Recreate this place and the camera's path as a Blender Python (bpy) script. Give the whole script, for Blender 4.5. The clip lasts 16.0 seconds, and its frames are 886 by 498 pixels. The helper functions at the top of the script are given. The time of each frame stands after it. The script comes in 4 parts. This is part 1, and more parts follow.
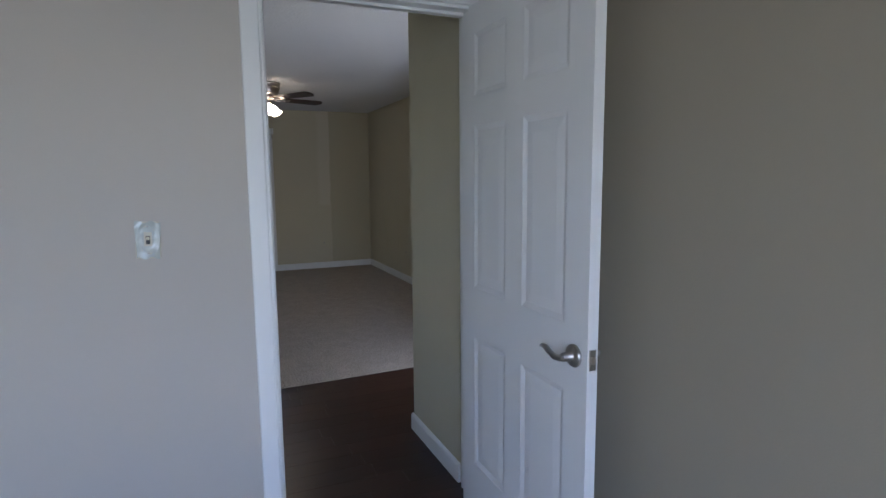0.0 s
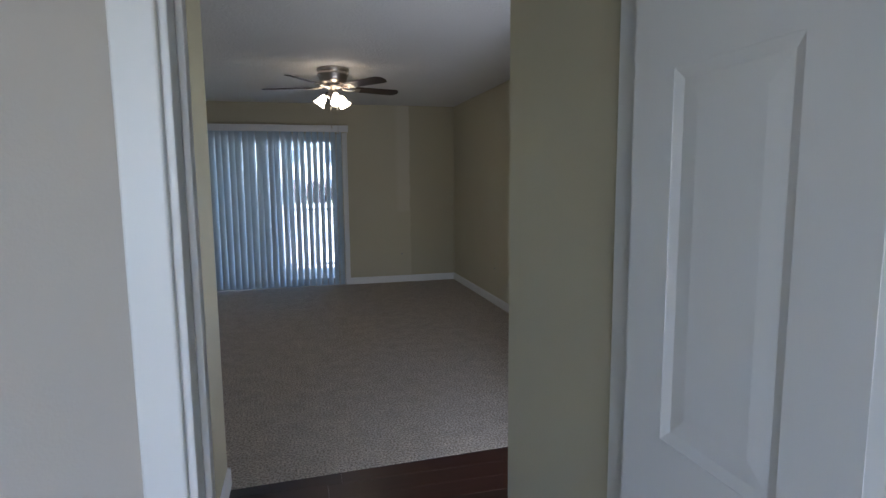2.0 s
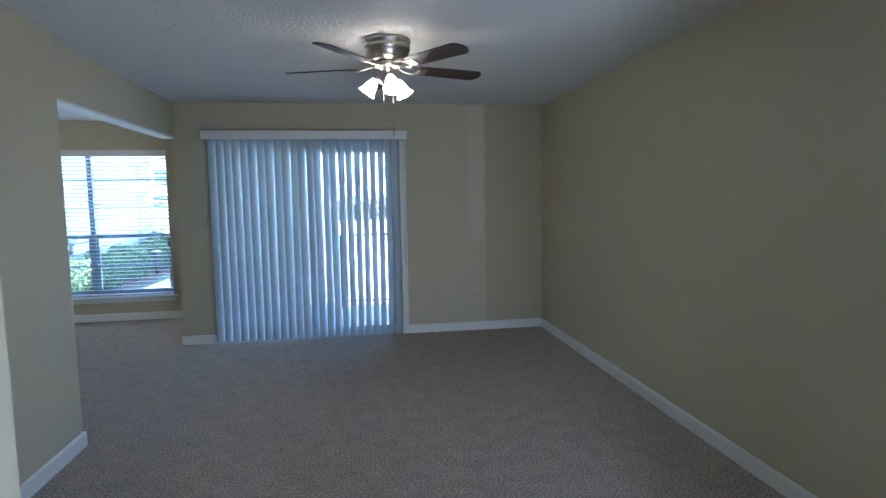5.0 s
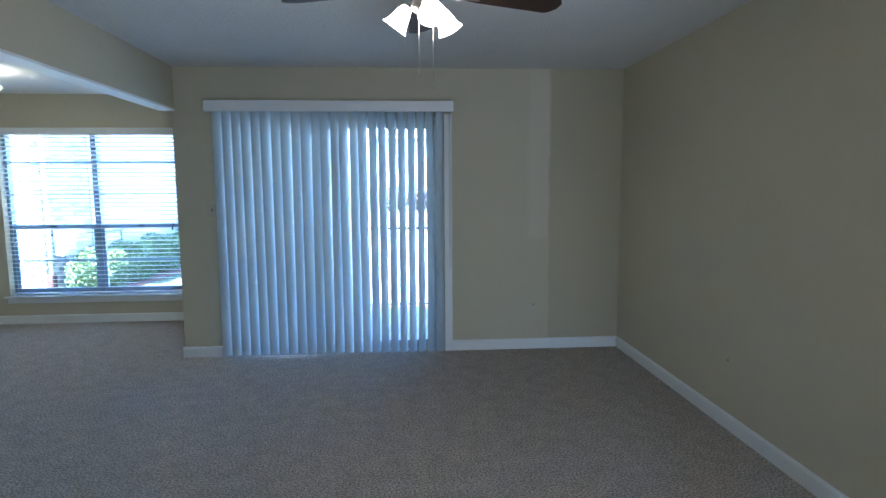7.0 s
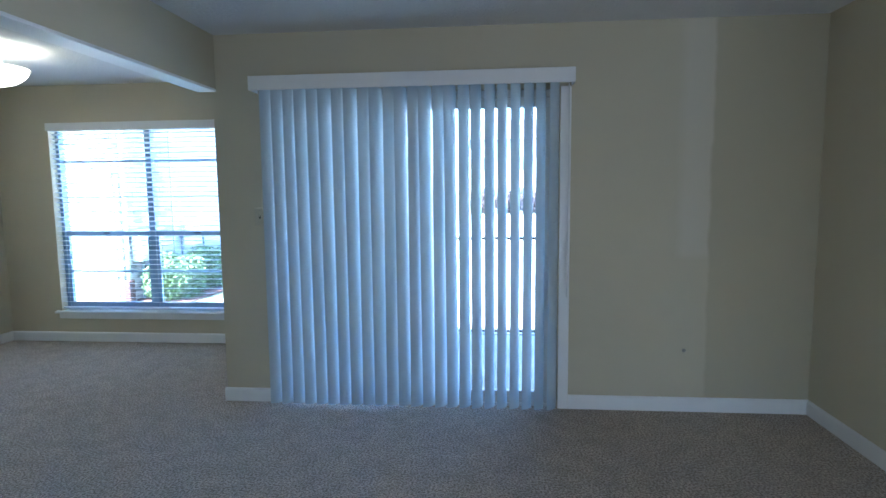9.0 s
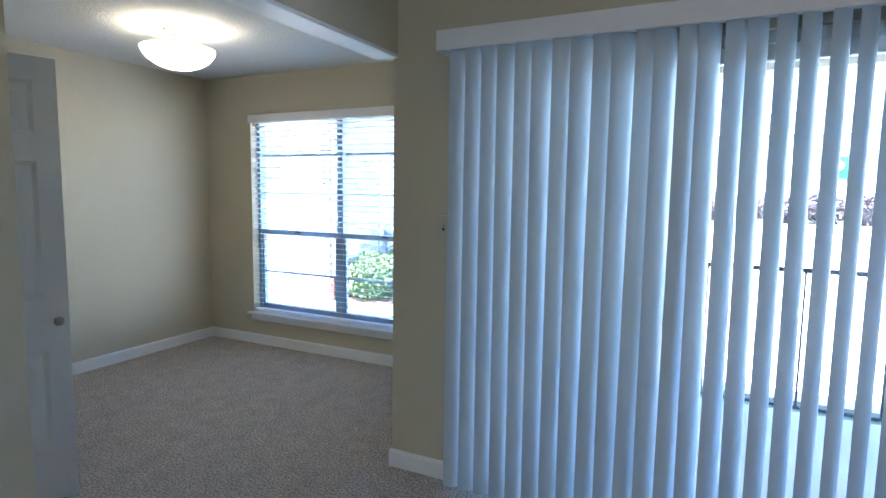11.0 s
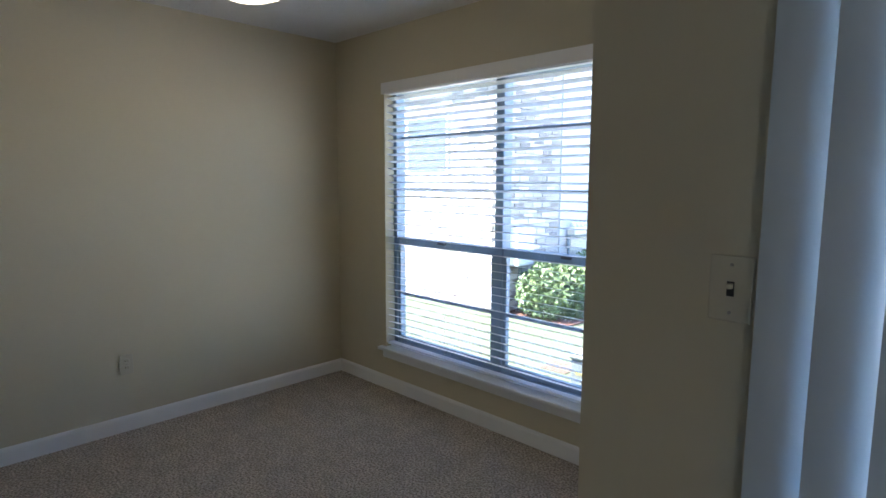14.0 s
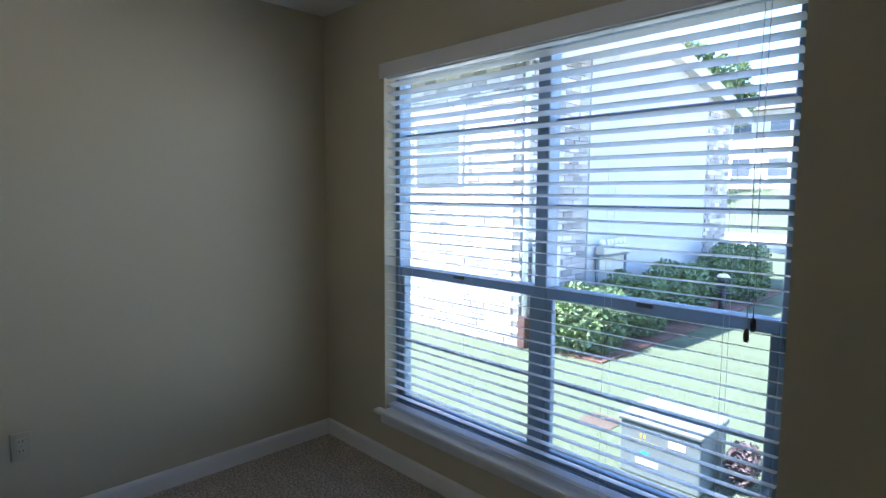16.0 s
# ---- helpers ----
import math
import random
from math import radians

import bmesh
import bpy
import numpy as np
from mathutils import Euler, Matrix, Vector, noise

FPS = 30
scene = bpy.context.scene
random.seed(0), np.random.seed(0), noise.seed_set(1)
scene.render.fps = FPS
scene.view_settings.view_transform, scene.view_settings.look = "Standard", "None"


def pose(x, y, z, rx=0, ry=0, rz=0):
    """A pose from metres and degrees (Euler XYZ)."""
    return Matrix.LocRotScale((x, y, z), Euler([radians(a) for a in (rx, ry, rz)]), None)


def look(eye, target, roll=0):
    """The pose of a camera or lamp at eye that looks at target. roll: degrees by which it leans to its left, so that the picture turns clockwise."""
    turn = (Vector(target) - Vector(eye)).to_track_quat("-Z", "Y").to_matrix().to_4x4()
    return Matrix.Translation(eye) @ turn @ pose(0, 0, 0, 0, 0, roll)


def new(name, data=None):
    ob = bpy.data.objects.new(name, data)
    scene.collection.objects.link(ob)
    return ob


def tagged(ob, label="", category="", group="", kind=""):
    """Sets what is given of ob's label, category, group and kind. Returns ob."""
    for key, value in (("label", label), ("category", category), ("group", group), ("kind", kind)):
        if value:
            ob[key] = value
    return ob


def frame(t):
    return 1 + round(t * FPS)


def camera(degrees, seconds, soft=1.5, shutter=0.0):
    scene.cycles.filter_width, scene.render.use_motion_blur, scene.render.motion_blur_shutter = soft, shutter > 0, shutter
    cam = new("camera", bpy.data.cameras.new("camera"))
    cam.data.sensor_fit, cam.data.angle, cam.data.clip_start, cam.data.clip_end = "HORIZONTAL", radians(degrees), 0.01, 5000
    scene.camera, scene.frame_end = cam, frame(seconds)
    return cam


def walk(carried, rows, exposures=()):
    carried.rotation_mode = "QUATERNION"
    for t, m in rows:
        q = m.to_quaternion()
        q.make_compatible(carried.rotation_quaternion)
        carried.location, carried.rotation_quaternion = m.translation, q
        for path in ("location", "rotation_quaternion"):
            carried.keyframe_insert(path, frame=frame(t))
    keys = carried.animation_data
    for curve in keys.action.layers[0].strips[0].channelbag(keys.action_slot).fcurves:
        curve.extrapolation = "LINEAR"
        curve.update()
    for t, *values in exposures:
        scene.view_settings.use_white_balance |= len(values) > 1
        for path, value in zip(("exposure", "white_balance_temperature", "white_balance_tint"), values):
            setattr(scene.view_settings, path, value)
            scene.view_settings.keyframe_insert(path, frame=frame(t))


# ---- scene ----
cam = camera(76.7, 16.0)
PATH = [
    (0, (1.288, -8.868, 1.399), (2.069, -7.044, 1.148), -0.5),
    (0.5, (1.413, -8.607, 1.416), (2.133, -6.757, 1.17), -0.8),
    (1, (1.535, -8.342, 1.417), (2.176, -6.463, 1.17), -1.3),
    (1.5, (1.645, -8.052, 1.416), (2.183, -6.142, 1.173), -0.8),
    (2, (1.66, -7.74, 1.419), (2.15, -5.816, 1.176), -0.5),
    (2.5, (1.681, -7.474, 1.427), (2.154, -5.544, 1.199), -0.1),
    (3, (1.762, -7.213, 1.454), (2.174, -5.267, 1.244), -0.3),
    (3.5, (1.795, -6.929, 1.456), (2.144, -4.967, 1.278), 0.2),
    (4, (1.775, -6.598, 1.478), (2.11, -4.633, 1.311), -0.2),
    (6.5, (1.868, -5.119, 1.448), (2.058, -3.14, 1.227), -0.9),
    (7, (1.901, -4.841, 1.436), (2.035, -2.857, 1.219), -0.4),
    (7.5, (1.883, -4.498, 1.422), (1.98, -2.511, 1.217), -0.5),
    (8, (1.863, -4.186, 1.421), (1.925, -2.198, 1.211), -0.7),
    (10.5, (1.606, -2.721, 1.441), (0.882, -0.868, 1.231), 0.5),
    (11, (1.461, -2.424, 1.446), (0.59, -0.636, 1.237), 0.8),
    (11.5, (1.328, -2.15, 1.423), (0.327, -0.428, 1.246), 2.0),
    (12, (1.202, -1.897, 1.42), (0.078, -0.255, 1.218), 4.8),
    (12.5, (1.038, -1.649, 1.425), (-0.202, -0.099, 1.176), -1.6),
    (13, (0.875, -1.433, 1.431), (-0.422, 0.063, 1.149), -3.7),
    (13.5, (0.734, -1.19, 1.444), (-0.629, 0.248, 1.17), -2.1),
    (14, (0.595, -1.032, 1.448), (-0.794, 0.386, 1.209), 0.2),
    (14.5, (0.386, -0.887, 1.449), (-0.990, 0.545, 1.215), -0.1),
    (15, (0.208, -0.760, 1.440), (-1.124, 0.717, 1.220), -0.3),
    (15.5, (0.060, -0.545, 1.451), (-1.278, 0.928, 1.231), -0.4),
    (16, (-0.085, -0.400, 1.443), (-1.500, 0.998, 1.249), 0.3),
]
walk(cam, [(t, look(eye, target, roll)) for t, eye, target, roll in PATH],
     [(0.0, 3.05, 5650, 21), (2.0, 3.15, 5750, 19), (2.5, 3.15, 5900, 19), (3.0, 3.3, 5900, 20), (4.0, 3.65, 5400, 18), (6.5, 4.02, 4950, 13), (8.0, 4.04, 4900, 12), (10.5, 4.08, 5250, 17), (12.5, 3.6, 5950, 20), (14.5, 3.0, 6000, 22), (16.0, 2.68, 5500, 19)])

# ---- world, sun, large lights ----
SUN_DIR = Vector((0.33, 0.41, -1.0)).normalized()
world = bpy.data.worlds.new("world")
scene.world = world
world.use_nodes = True
wn = world.node_tree
sky = wn.nodes.new("ShaderNodeTexSky")
sky.sky_type = "NISHITA"
sky.sun_disc = False
sky.ozone_density = 3.0
sky.dust_density = 0.6
sky.sun_elevation = math.asin(-SUN_DIR.z)
sky.sun_rotation = math.atan2(-SUN_DIR.x, -SUN_DIR.y)
wn.nodes["Background"].inputs["Strength"].default_value = 0.15
wn.links.new(sky.outputs["Color"], wn.nodes["Background"].inputs["Color"])

sun = new("sun", bpy.data.lights.new("sun", "SUN"))
sun.data.energy, sun.data.angle, sun.data.color = 5.0, radians(0.5), (1.0, 0.95, 0.88)
sun.matrix_world = SUN_DIR.to_track_quat("-Z", "Y").to_matrix().to_4x4()


def window_light(name, eye, target, width, height, watts, color, spread=180):
    """Sky light through an opening of the place, and the added hall fill."""
    lamp = new(name, bpy.data.lights.new(name, "AREA"))
    lamp.data.shape, lamp.data.size, lamp.data.size_y = "RECTANGLE", width, height
    lamp.data.energy, lamp.data.color = watts, color
    lamp.data.spread = radians(spread)
    lamp.matrix_world = look(eye, target)
    return lamp


window_light("bedroom_window_light", (0.65, -10.55, 1.35), (0.8, -9.0, 1.25), 1.7, 1.3, 2.6, (0.76, 0.87, 1.0))
window_light("entry_light", (2.87, -6.19, 0.62), (2.80, -5.2, 1.15), 0.18, 1.0, 1.9, (0.90, 0.95, 1.0), 150)
# Added fill for the hall's left wall; no door is built there.
window_light("hall_fill_light", (2.955, -5.93, 1.47), (1.3, -5.9, 1.3), 0.38, 1.1, 0.03, (0.95, 0.97, 1.0), 150)

# ---- materials ----


def material(name, color, rough=0.6, metal=0.0, grain=0.0, grain_scale=200.0, bump=0.0, bump_scale=200.0,
             mottle=0.0, mottle_scale=3.0, second=None, per_object=0.0, per_island=False, stretch=(1, 1, 1), bump_dist=0.002, spec=0.5, detail=3.0, spread=0.2):
    m = bpy.data.materials.new(name)
    m.use_nodes = True
    nt = m.node_tree
    bsdf = nt.nodes["Principled BSDF"]
    bsdf.inputs["Roughness"].default_value = rough
    bsdf.inputs["Metallic"].default_value = metal
    bsdf.inputs["Specular IOR Level"].default_value = spec
    coord = nt.nodes.new("ShaderNodeTexCoord")
    mapping = nt.nodes.new("ShaderNodeMapping")
    mapping.inputs["Scale"].default_value = stretch
    nt.links.new(coord.outputs["Object"], mapping.inputs["Vector"])

    def noise_at(scale, detail=4.0):
        n = nt.nodes.new("ShaderNodeTexNoise")
        n.inputs["Scale"].default_value = scale
        n.inputs["Detail"].default_value = detail
        nt.links.new(mapping.outputs["Vector"], n.inputs["Vector"])
        return n.outputs["Fac"]

    rgb = nt.nodes.new("ShaderNodeRGB")
    rgb.outputs[0].default_value = (*color, 1)
    col = rgb.outputs[0]

    def mixed(a, b, fac, lo, hi, half=0.2):
        ramp = nt.nodes.new("ShaderNodeMapRange")
        ramp.inputs["From Min"].default_value, ramp.inputs["From Max"].default_value = 0.5 - half, 0.5 + half
        ramp.inputs["To Min"].default_value, ramp.inputs["To Max"].default_value = lo, hi
        nt.links.new(fac, ramp.inputs["Value"])
        mix = nt.nodes.new("ShaderNodeMix")
        mix.data_type = "RGBA"
        nt.links.new(ramp.outputs["Result"], mix.inputs["Factor"])
        nt.links.new(a, mix.inputs[6])
        if isinstance(b, tuple):
            mix.inputs[7].default_value = (*b, 1)
        else:
            nt.links.new(b, mix.inputs[7])
        return mix.outputs[2]

    dark = tuple(c * 0.45 for c in color)
    if mottle:
        col = mixed(col, tuple(c * 0.72 for c in color), noise_at(mottle_scale, 6.0), 0.0, mottle)
    if grain:
        col = mixed(col, second or dark, noise_at(grain_scale, detail), 0.0, grain, spread)
    if per_object:
        info = nt.nodes.new("ShaderNodeNewGeometry" if per_island else "ShaderNodeObjectInfo")
        hsv = nt.nodes.new("ShaderNodeHueSaturation")
        rng = nt.nodes.new("ShaderNodeMapRange")
        rng.inputs["To Min"].default_value, rng.inputs["To Max"].default_value = 1 - per_object, 1 + per_object
        nt.links.new(info.outputs["Random Per Island" if per_island else "Random"], rng.inputs["Value"])
        nt.links.new(rng.outputs["Result"], hsv.inputs["Value"])
        nt.links.new(col, hsv.inputs["Color"])
        col = hsv.outputs["Color"]
    nt.links.new(col, bsdf.inputs["Base Color"])
    if bump:
        b = nt.nodes.new("ShaderNodeBump")
        b.inputs["Strength"].default_value = bump
        b.inputs["Distance"].default_value = bump_dist
        nt.links.new(noise_at(bump_scale, 5.0), b.inputs["Height"])
        nt.links.new(b.outputs["Normal"], bsdf.inputs["Normal"])
    return m


def glass_material(name, tint, gloss):
    m = bpy.data.materials.new(name)
    m.use_nodes = True
    nt = m.node_tree
    nt.nodes.remove(nt.nodes["Principled BSDF"])
    clear = nt.nodes.new("ShaderNodeBsdfTransparent")
    clear.inputs["Color"].default_value = (*tint, 1)
    shine = nt.nodes.new("ShaderNodeBsdfGlossy")
    shine.inputs["Roughness"].default_value = 0.02
    mix = nt.nodes.new("ShaderNodeMixShader")
    mix.inputs[0].default_value = gloss
    nt.links.new(clear.outputs[0], mix.inputs[1])
    nt.links.new(shine.outputs[0], mix.inputs[2])
    nt.links.new(mix.outputs[0], nt.nodes["Material Output"].inputs["Surface"])
    return m


def translucent_material(name, color, share, rough=0.4, through_color=None):
    m = bpy.data.materials.new(name)
    m.use_nodes = True
    nt = m.node_tree
    bsdf = nt.nodes["Principled BSDF"]
    bsdf.inputs["Base Color"].default_value = (*color, 1)
    bsdf.inputs["Roughness"].default_value = rough
    trans = nt.nodes.new("ShaderNodeBsdfTranslucent")
    trans.inputs["Color"].default_value = (*(through_color or color), 1)
    mix = nt.nodes.new("ShaderNodeMixShader")
    mix.inputs[0].default_value = share
    nt.links.new(bsdf.outputs[0], mix.inputs[1])
    nt.links.new(trans.outputs[0], mix.inputs[2])
    nt.links.new(mix.outputs[0], nt.nodes["Material Output"].inputs["Surface"])
    coord = nt.nodes.new("ShaderNodeTexCoord")
    n = nt.nodes.new("ShaderNodeTexNoise")
    n.inputs["Scale"].default_value = 90
    b = nt.nodes.new("ShaderNodeBump")
    b.inputs["Strength"].default_value, b.inputs["Distance"].default_value = 0.15, 0.001
    nt.links.new(coord.outputs["Object"], n.inputs["Vector"])
    nt.links.new(n.outputs["Fac"], b.inputs["Height"])
    nt.links.new(b.outputs["Normal"], bsdf.inputs["Normal"])
    return m


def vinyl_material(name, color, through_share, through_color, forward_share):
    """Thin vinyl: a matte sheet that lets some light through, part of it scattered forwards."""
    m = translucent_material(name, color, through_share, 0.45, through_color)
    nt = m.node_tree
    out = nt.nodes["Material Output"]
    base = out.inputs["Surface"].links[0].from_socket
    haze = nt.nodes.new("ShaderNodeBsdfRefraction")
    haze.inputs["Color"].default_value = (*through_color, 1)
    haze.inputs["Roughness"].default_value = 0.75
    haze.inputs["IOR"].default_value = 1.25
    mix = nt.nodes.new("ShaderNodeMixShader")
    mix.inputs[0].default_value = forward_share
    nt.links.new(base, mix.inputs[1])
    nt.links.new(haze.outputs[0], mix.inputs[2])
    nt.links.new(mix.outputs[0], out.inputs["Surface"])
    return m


def lamp_glass(name, color, strength):
    m = bpy.data.materials.new(name)
    m.use_nodes = True
    bsdf = m.node_tree.nodes["Principled BSDF"]
    bsdf.inputs["Base Color"].default_value = (0.9, 0.88, 0.82, 1)
    bsdf.inputs["Roughness"].default_value = 0.35
    bsdf.inputs["Emission Color"].default_value = (*color, 1)
    bsdf.inputs["Emission Strength"].default_value = strength
    return m


M_WALL = material("beige_wall_paint", (0.55, 0.498, 0.358), 0.75, bump=0.25, bump_scale=160, mottle=0.12, mottle_scale=1.6, spec=0.3)


def touched_up_shaded(base, name, x0, x1, z0, fresh, shade_tone):
    """Wall paint with a paler touched-up strip from x0 to x1 above z0, and shade put into the colour past x1 as a
    darker yellower tone.
    """
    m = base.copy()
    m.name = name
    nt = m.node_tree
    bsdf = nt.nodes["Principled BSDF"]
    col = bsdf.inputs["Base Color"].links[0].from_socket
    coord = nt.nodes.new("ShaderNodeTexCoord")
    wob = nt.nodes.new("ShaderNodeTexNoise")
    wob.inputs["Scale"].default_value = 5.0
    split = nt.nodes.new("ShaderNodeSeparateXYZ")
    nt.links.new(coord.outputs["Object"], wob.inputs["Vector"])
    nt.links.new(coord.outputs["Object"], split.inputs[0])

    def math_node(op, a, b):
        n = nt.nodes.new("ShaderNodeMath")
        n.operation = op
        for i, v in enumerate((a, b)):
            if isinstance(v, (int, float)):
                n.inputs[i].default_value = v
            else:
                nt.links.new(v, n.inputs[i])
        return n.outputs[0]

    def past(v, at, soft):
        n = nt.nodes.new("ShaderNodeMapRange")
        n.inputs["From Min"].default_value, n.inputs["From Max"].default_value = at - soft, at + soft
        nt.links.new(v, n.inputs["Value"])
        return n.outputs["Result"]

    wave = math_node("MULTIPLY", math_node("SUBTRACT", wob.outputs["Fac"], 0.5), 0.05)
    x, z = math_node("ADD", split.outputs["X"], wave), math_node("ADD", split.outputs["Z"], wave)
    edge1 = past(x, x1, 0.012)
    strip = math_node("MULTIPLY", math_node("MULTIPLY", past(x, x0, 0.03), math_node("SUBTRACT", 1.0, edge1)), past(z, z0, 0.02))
    for fac, tone, amount in ((strip, fresh, 0.8), (edge1, shade_tone, 0.8)):
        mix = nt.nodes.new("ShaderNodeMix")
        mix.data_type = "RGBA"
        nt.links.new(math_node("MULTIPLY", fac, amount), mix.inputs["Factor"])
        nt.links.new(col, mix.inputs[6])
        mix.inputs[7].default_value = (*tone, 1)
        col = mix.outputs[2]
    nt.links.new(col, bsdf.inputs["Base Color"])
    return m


# Right of x = 3.16 the wall's shade is put into the colour.
M_WALL_PATCHED_SHADED = touched_up_shaded(M_WALL, "touched_up_beige_wall_paint", 2.98, 3.16, 1.0, (0.59, 0.54, 0.42), (0.44, 0.39, 0.265))
M_GREIGE = material("greige_wall_paint", (0.50, 0.46, 0.405), 0.75, bump=0.25, bump_scale=160, mottle=0.12, mottle_scale=1.6, spec=0.3)
# Greige again, with the shade beside the open door put into the colour.
M_GREIGE_SHADED = material("shaded_greige_wall_paint", (0.315, 0.275, 0.21), 0.75, bump=0.25, bump_scale=160, mottle=0.12, mottle_scale=1.6, spec=0.3)
M_CEIL = material("textured_ceiling_paint", (0.74, 0.73, 0.70), 0.9, bump=0.9, bump_scale=58, bump_dist=0.009, mottle=0.1, mottle_scale=2, spec=0.2)
M_TRIM = material("white_trim_paint", (0.78, 0.78, 0.76), 0.4, bump=0.08, bump_scale=60, mottle=0.08, mottle_scale=4)
M_DOOR = material("white_door_paint", (0.76, 0.76, 0.75), 0.42, bump=0.12, bump_scale=120, mottle=0.08, mottle_scale=3, stretch=(1, 1, 0.15))
M_CARPET = material("beige_carpet", (0.75, 0.665, 0.57), 1.0, grain=0.82, grain_scale=92, detail=12.0, spread=0.12, second=(0.19, 0.16, 0.135), bump=1.0,
                    bump_scale=210, bump_dist=0.008, mottle=0.8, mottle_scale=9, spec=0.05)
M_WOOD = material("dark_wood_floor", (0.040, 0.015, 0.011), 0.30, grain=0.6, grain_scale=14, second=(0.02, 0.009, 0.007), bump=0.15,
                  bump_scale=30, per_object=0.3, stretch=(0.25, 3, 3))
M_SUBFLOOR = material("dark_floor_joint", (0.012, 0.007, 0.006), 0.8)
# White vinyl; the patio's blue skylight is put into both colours.
M_VANE_SKYLIT = vinyl_material("white_vinyl_vane_skylight_tint", (0.48, 0.565, 0.62), 0.008, (0.56, 0.76, 0.92), 0.014)
M_SLAT = translucent_material("white_blind_slat", (0.95, 0.94, 0.92), 0.55)
M_CORD = material("white_cord", (0.7, 0.7, 0.68), 0.8)
M_PALEALU = material("pale_aluminium_frame", (0.60, 0.60, 0.57), 0.45, mottle=0.2, mottle_scale=8)
M_ALU = material("grey_aluminium_frame", (0.25, 0.32, 0.38), 0.45, metal=0.15, mottle=0.2, mottle_scale=8)
M_BRONZE = material("dark_bronze_frame", (0.10, 0.10, 0.10), 0.5, metal=0.4)
M_GLASS = glass_material("window_glass", (0.96, 0.98, 0.97), 0.05)
M_NICKEL = material("brushed_nickel", (0.55, 0.50, 0.44), 0.32, metal=1.0, mottle=0.3, mottle_scale=30)
M_PEWTER = material("dark_pewter_metal", (0.40, 0.38, 0.35), 0.3, metal=1.0, mottle=0.2, mottle_scale=40)
M_BLADE = material("dark_walnut_blade", (0.040, 0.020, 0.014), 0.4, grain=0.6, grain_scale=20, second=(0.015, 0.008, 0.006), stretch=(1, 8, 8))
M_BELL = lamp_glass("frosted_bell_glass", (1.0, 0.82, 0.56), 1.3)
M_BOWL = lamp_glass("frosted_bowl_glass", (1.0, 0.87, 0.60), 0.48)
M_BULB = lamp_glass("lit_bulb", (1.0, 0.86, 0.56), 1.8)
M_PLATE = material("ivory_plastic_plate", (0.50, 0.46, 0.345), 0.4, mottle=0.1, mottle_scale=40)
M_FILM = material("clear_film_on_plate", (0.45, 0.48, 0.45), 0.14, bump=0.5, bump_scale=60, bump_dist=0.003)
M_DARK = material("dark_slot", (0.03, 0.03, 0.03), 0.6)
M_CONC = material("concrete", (0.46, 0.45, 0.43), 0.9, grain=0.3, grain_scale=60, bump=0.3, bump_scale=80, mottle=0.5, mottle_scale=2)
M_GRASS = material("lawn_grass", (0.08, 0.118, 0.066), 0.95, grain=0.8, grain_scale=30, second=(0.155, 0.165, 0.11), bump=1.0, bump_scale=60,
                   bump_dist=0.03, mottle=0.6, mottle_scale=1.2, spec=0.1)
M_SOIL = material("red_mulch", (0.17, 0.085, 0.055), 1.0, grain=0.7, grain_scale=40, bump=1.0, bump_scale=50, bump_dist=0.03)
M_STUCCO = material("grey_stucco", (0.62, 0.61, 0.58), 0.95, bump=0.6, bump_scale=70, bump_dist=0.004, mottle=0.25, mottle_scale=1.5)
M_BRICK = material("pale_mixed_brick", (0.60, 0.55, 0.50), 0.9, grain=0.35, grain_scale=30, bump=0.5, bump_scale=60, per_object=0.5)
M_BRICKS = material("pale_mixed_brick_courses", (0.60, 0.55, 0.50), 0.9, grain=0.35, grain_scale=30, bump=0.5, bump_scale=60, per_object=0.5, per_island=True)
M_MORTAR = material("pale_mortar", (0.52, 0.49, 0.45), 1.0, grain=0.3, grain_scale=50, bump=0.4, bump_scale=60)
M_ROOF = material("grey_shingle_roof", (0.13, 0.12, 0.11), 0.95, grain=0.5, grain_scale=25, bump=0.6, bump_scale=30)
M_LEAF = material("hedge_leaf", (0.10, 0.16, 0.055), 0.5, mottle=0.6, mottle_scale=2.5, second=(0.16, 0.22, 0.08), grain=0.6, grain_scale=12)
M_BARK = material("brown_bark", (0.10, 0.075, 0.055), 0.95, bump=0.8, bump_scale=40)
M_UTIL = material("grey_green_utility_paint", (0.15, 0.18, 0.18), 0.5, mottle=0.25, mottle_scale=6, bump=0.1, bump_scale=80)
M_YELLOW = material("yellow_lettering", (0.75, 0.58, 0.06), 0.5)
M_WHITE = material("white_label", (0.8, 0.8, 0.8), 0.5)
M_TEAL = material("green_label", (0.02, 0.35, 0.25), 0.5)
M_SIDING = material("pale_siding", (0.62, 0.60, 0.56), 0.85, mottle=0.2, mottle_scale=0.6)
M_PALEGLASS = material("dark_window_pane", (0.08, 0.10, 0.13), 0.1)
M_RAIL = material("dark_painted_rail", (0.05, 0.05, 0.05), 0.5, metal=0.3)
M_CREAM = material("cream_painted_metal", (0.66, 0.62, 0.50), 0.5, mottle=0.25, mottle_scale=9)
M_RUST = material("rust_brown_metal", (0.11, 0.055, 0.04), 0.8, mottle=0.5, mottle_scale=14, grain=0.4, grain_scale=60)
M_SHRUB = material("russet_shrub_leaf", (0.10, 0.07, 0.075), 0.7, grain=0.6, grain_scale=8, second=(0.05, 0.045, 0.045))

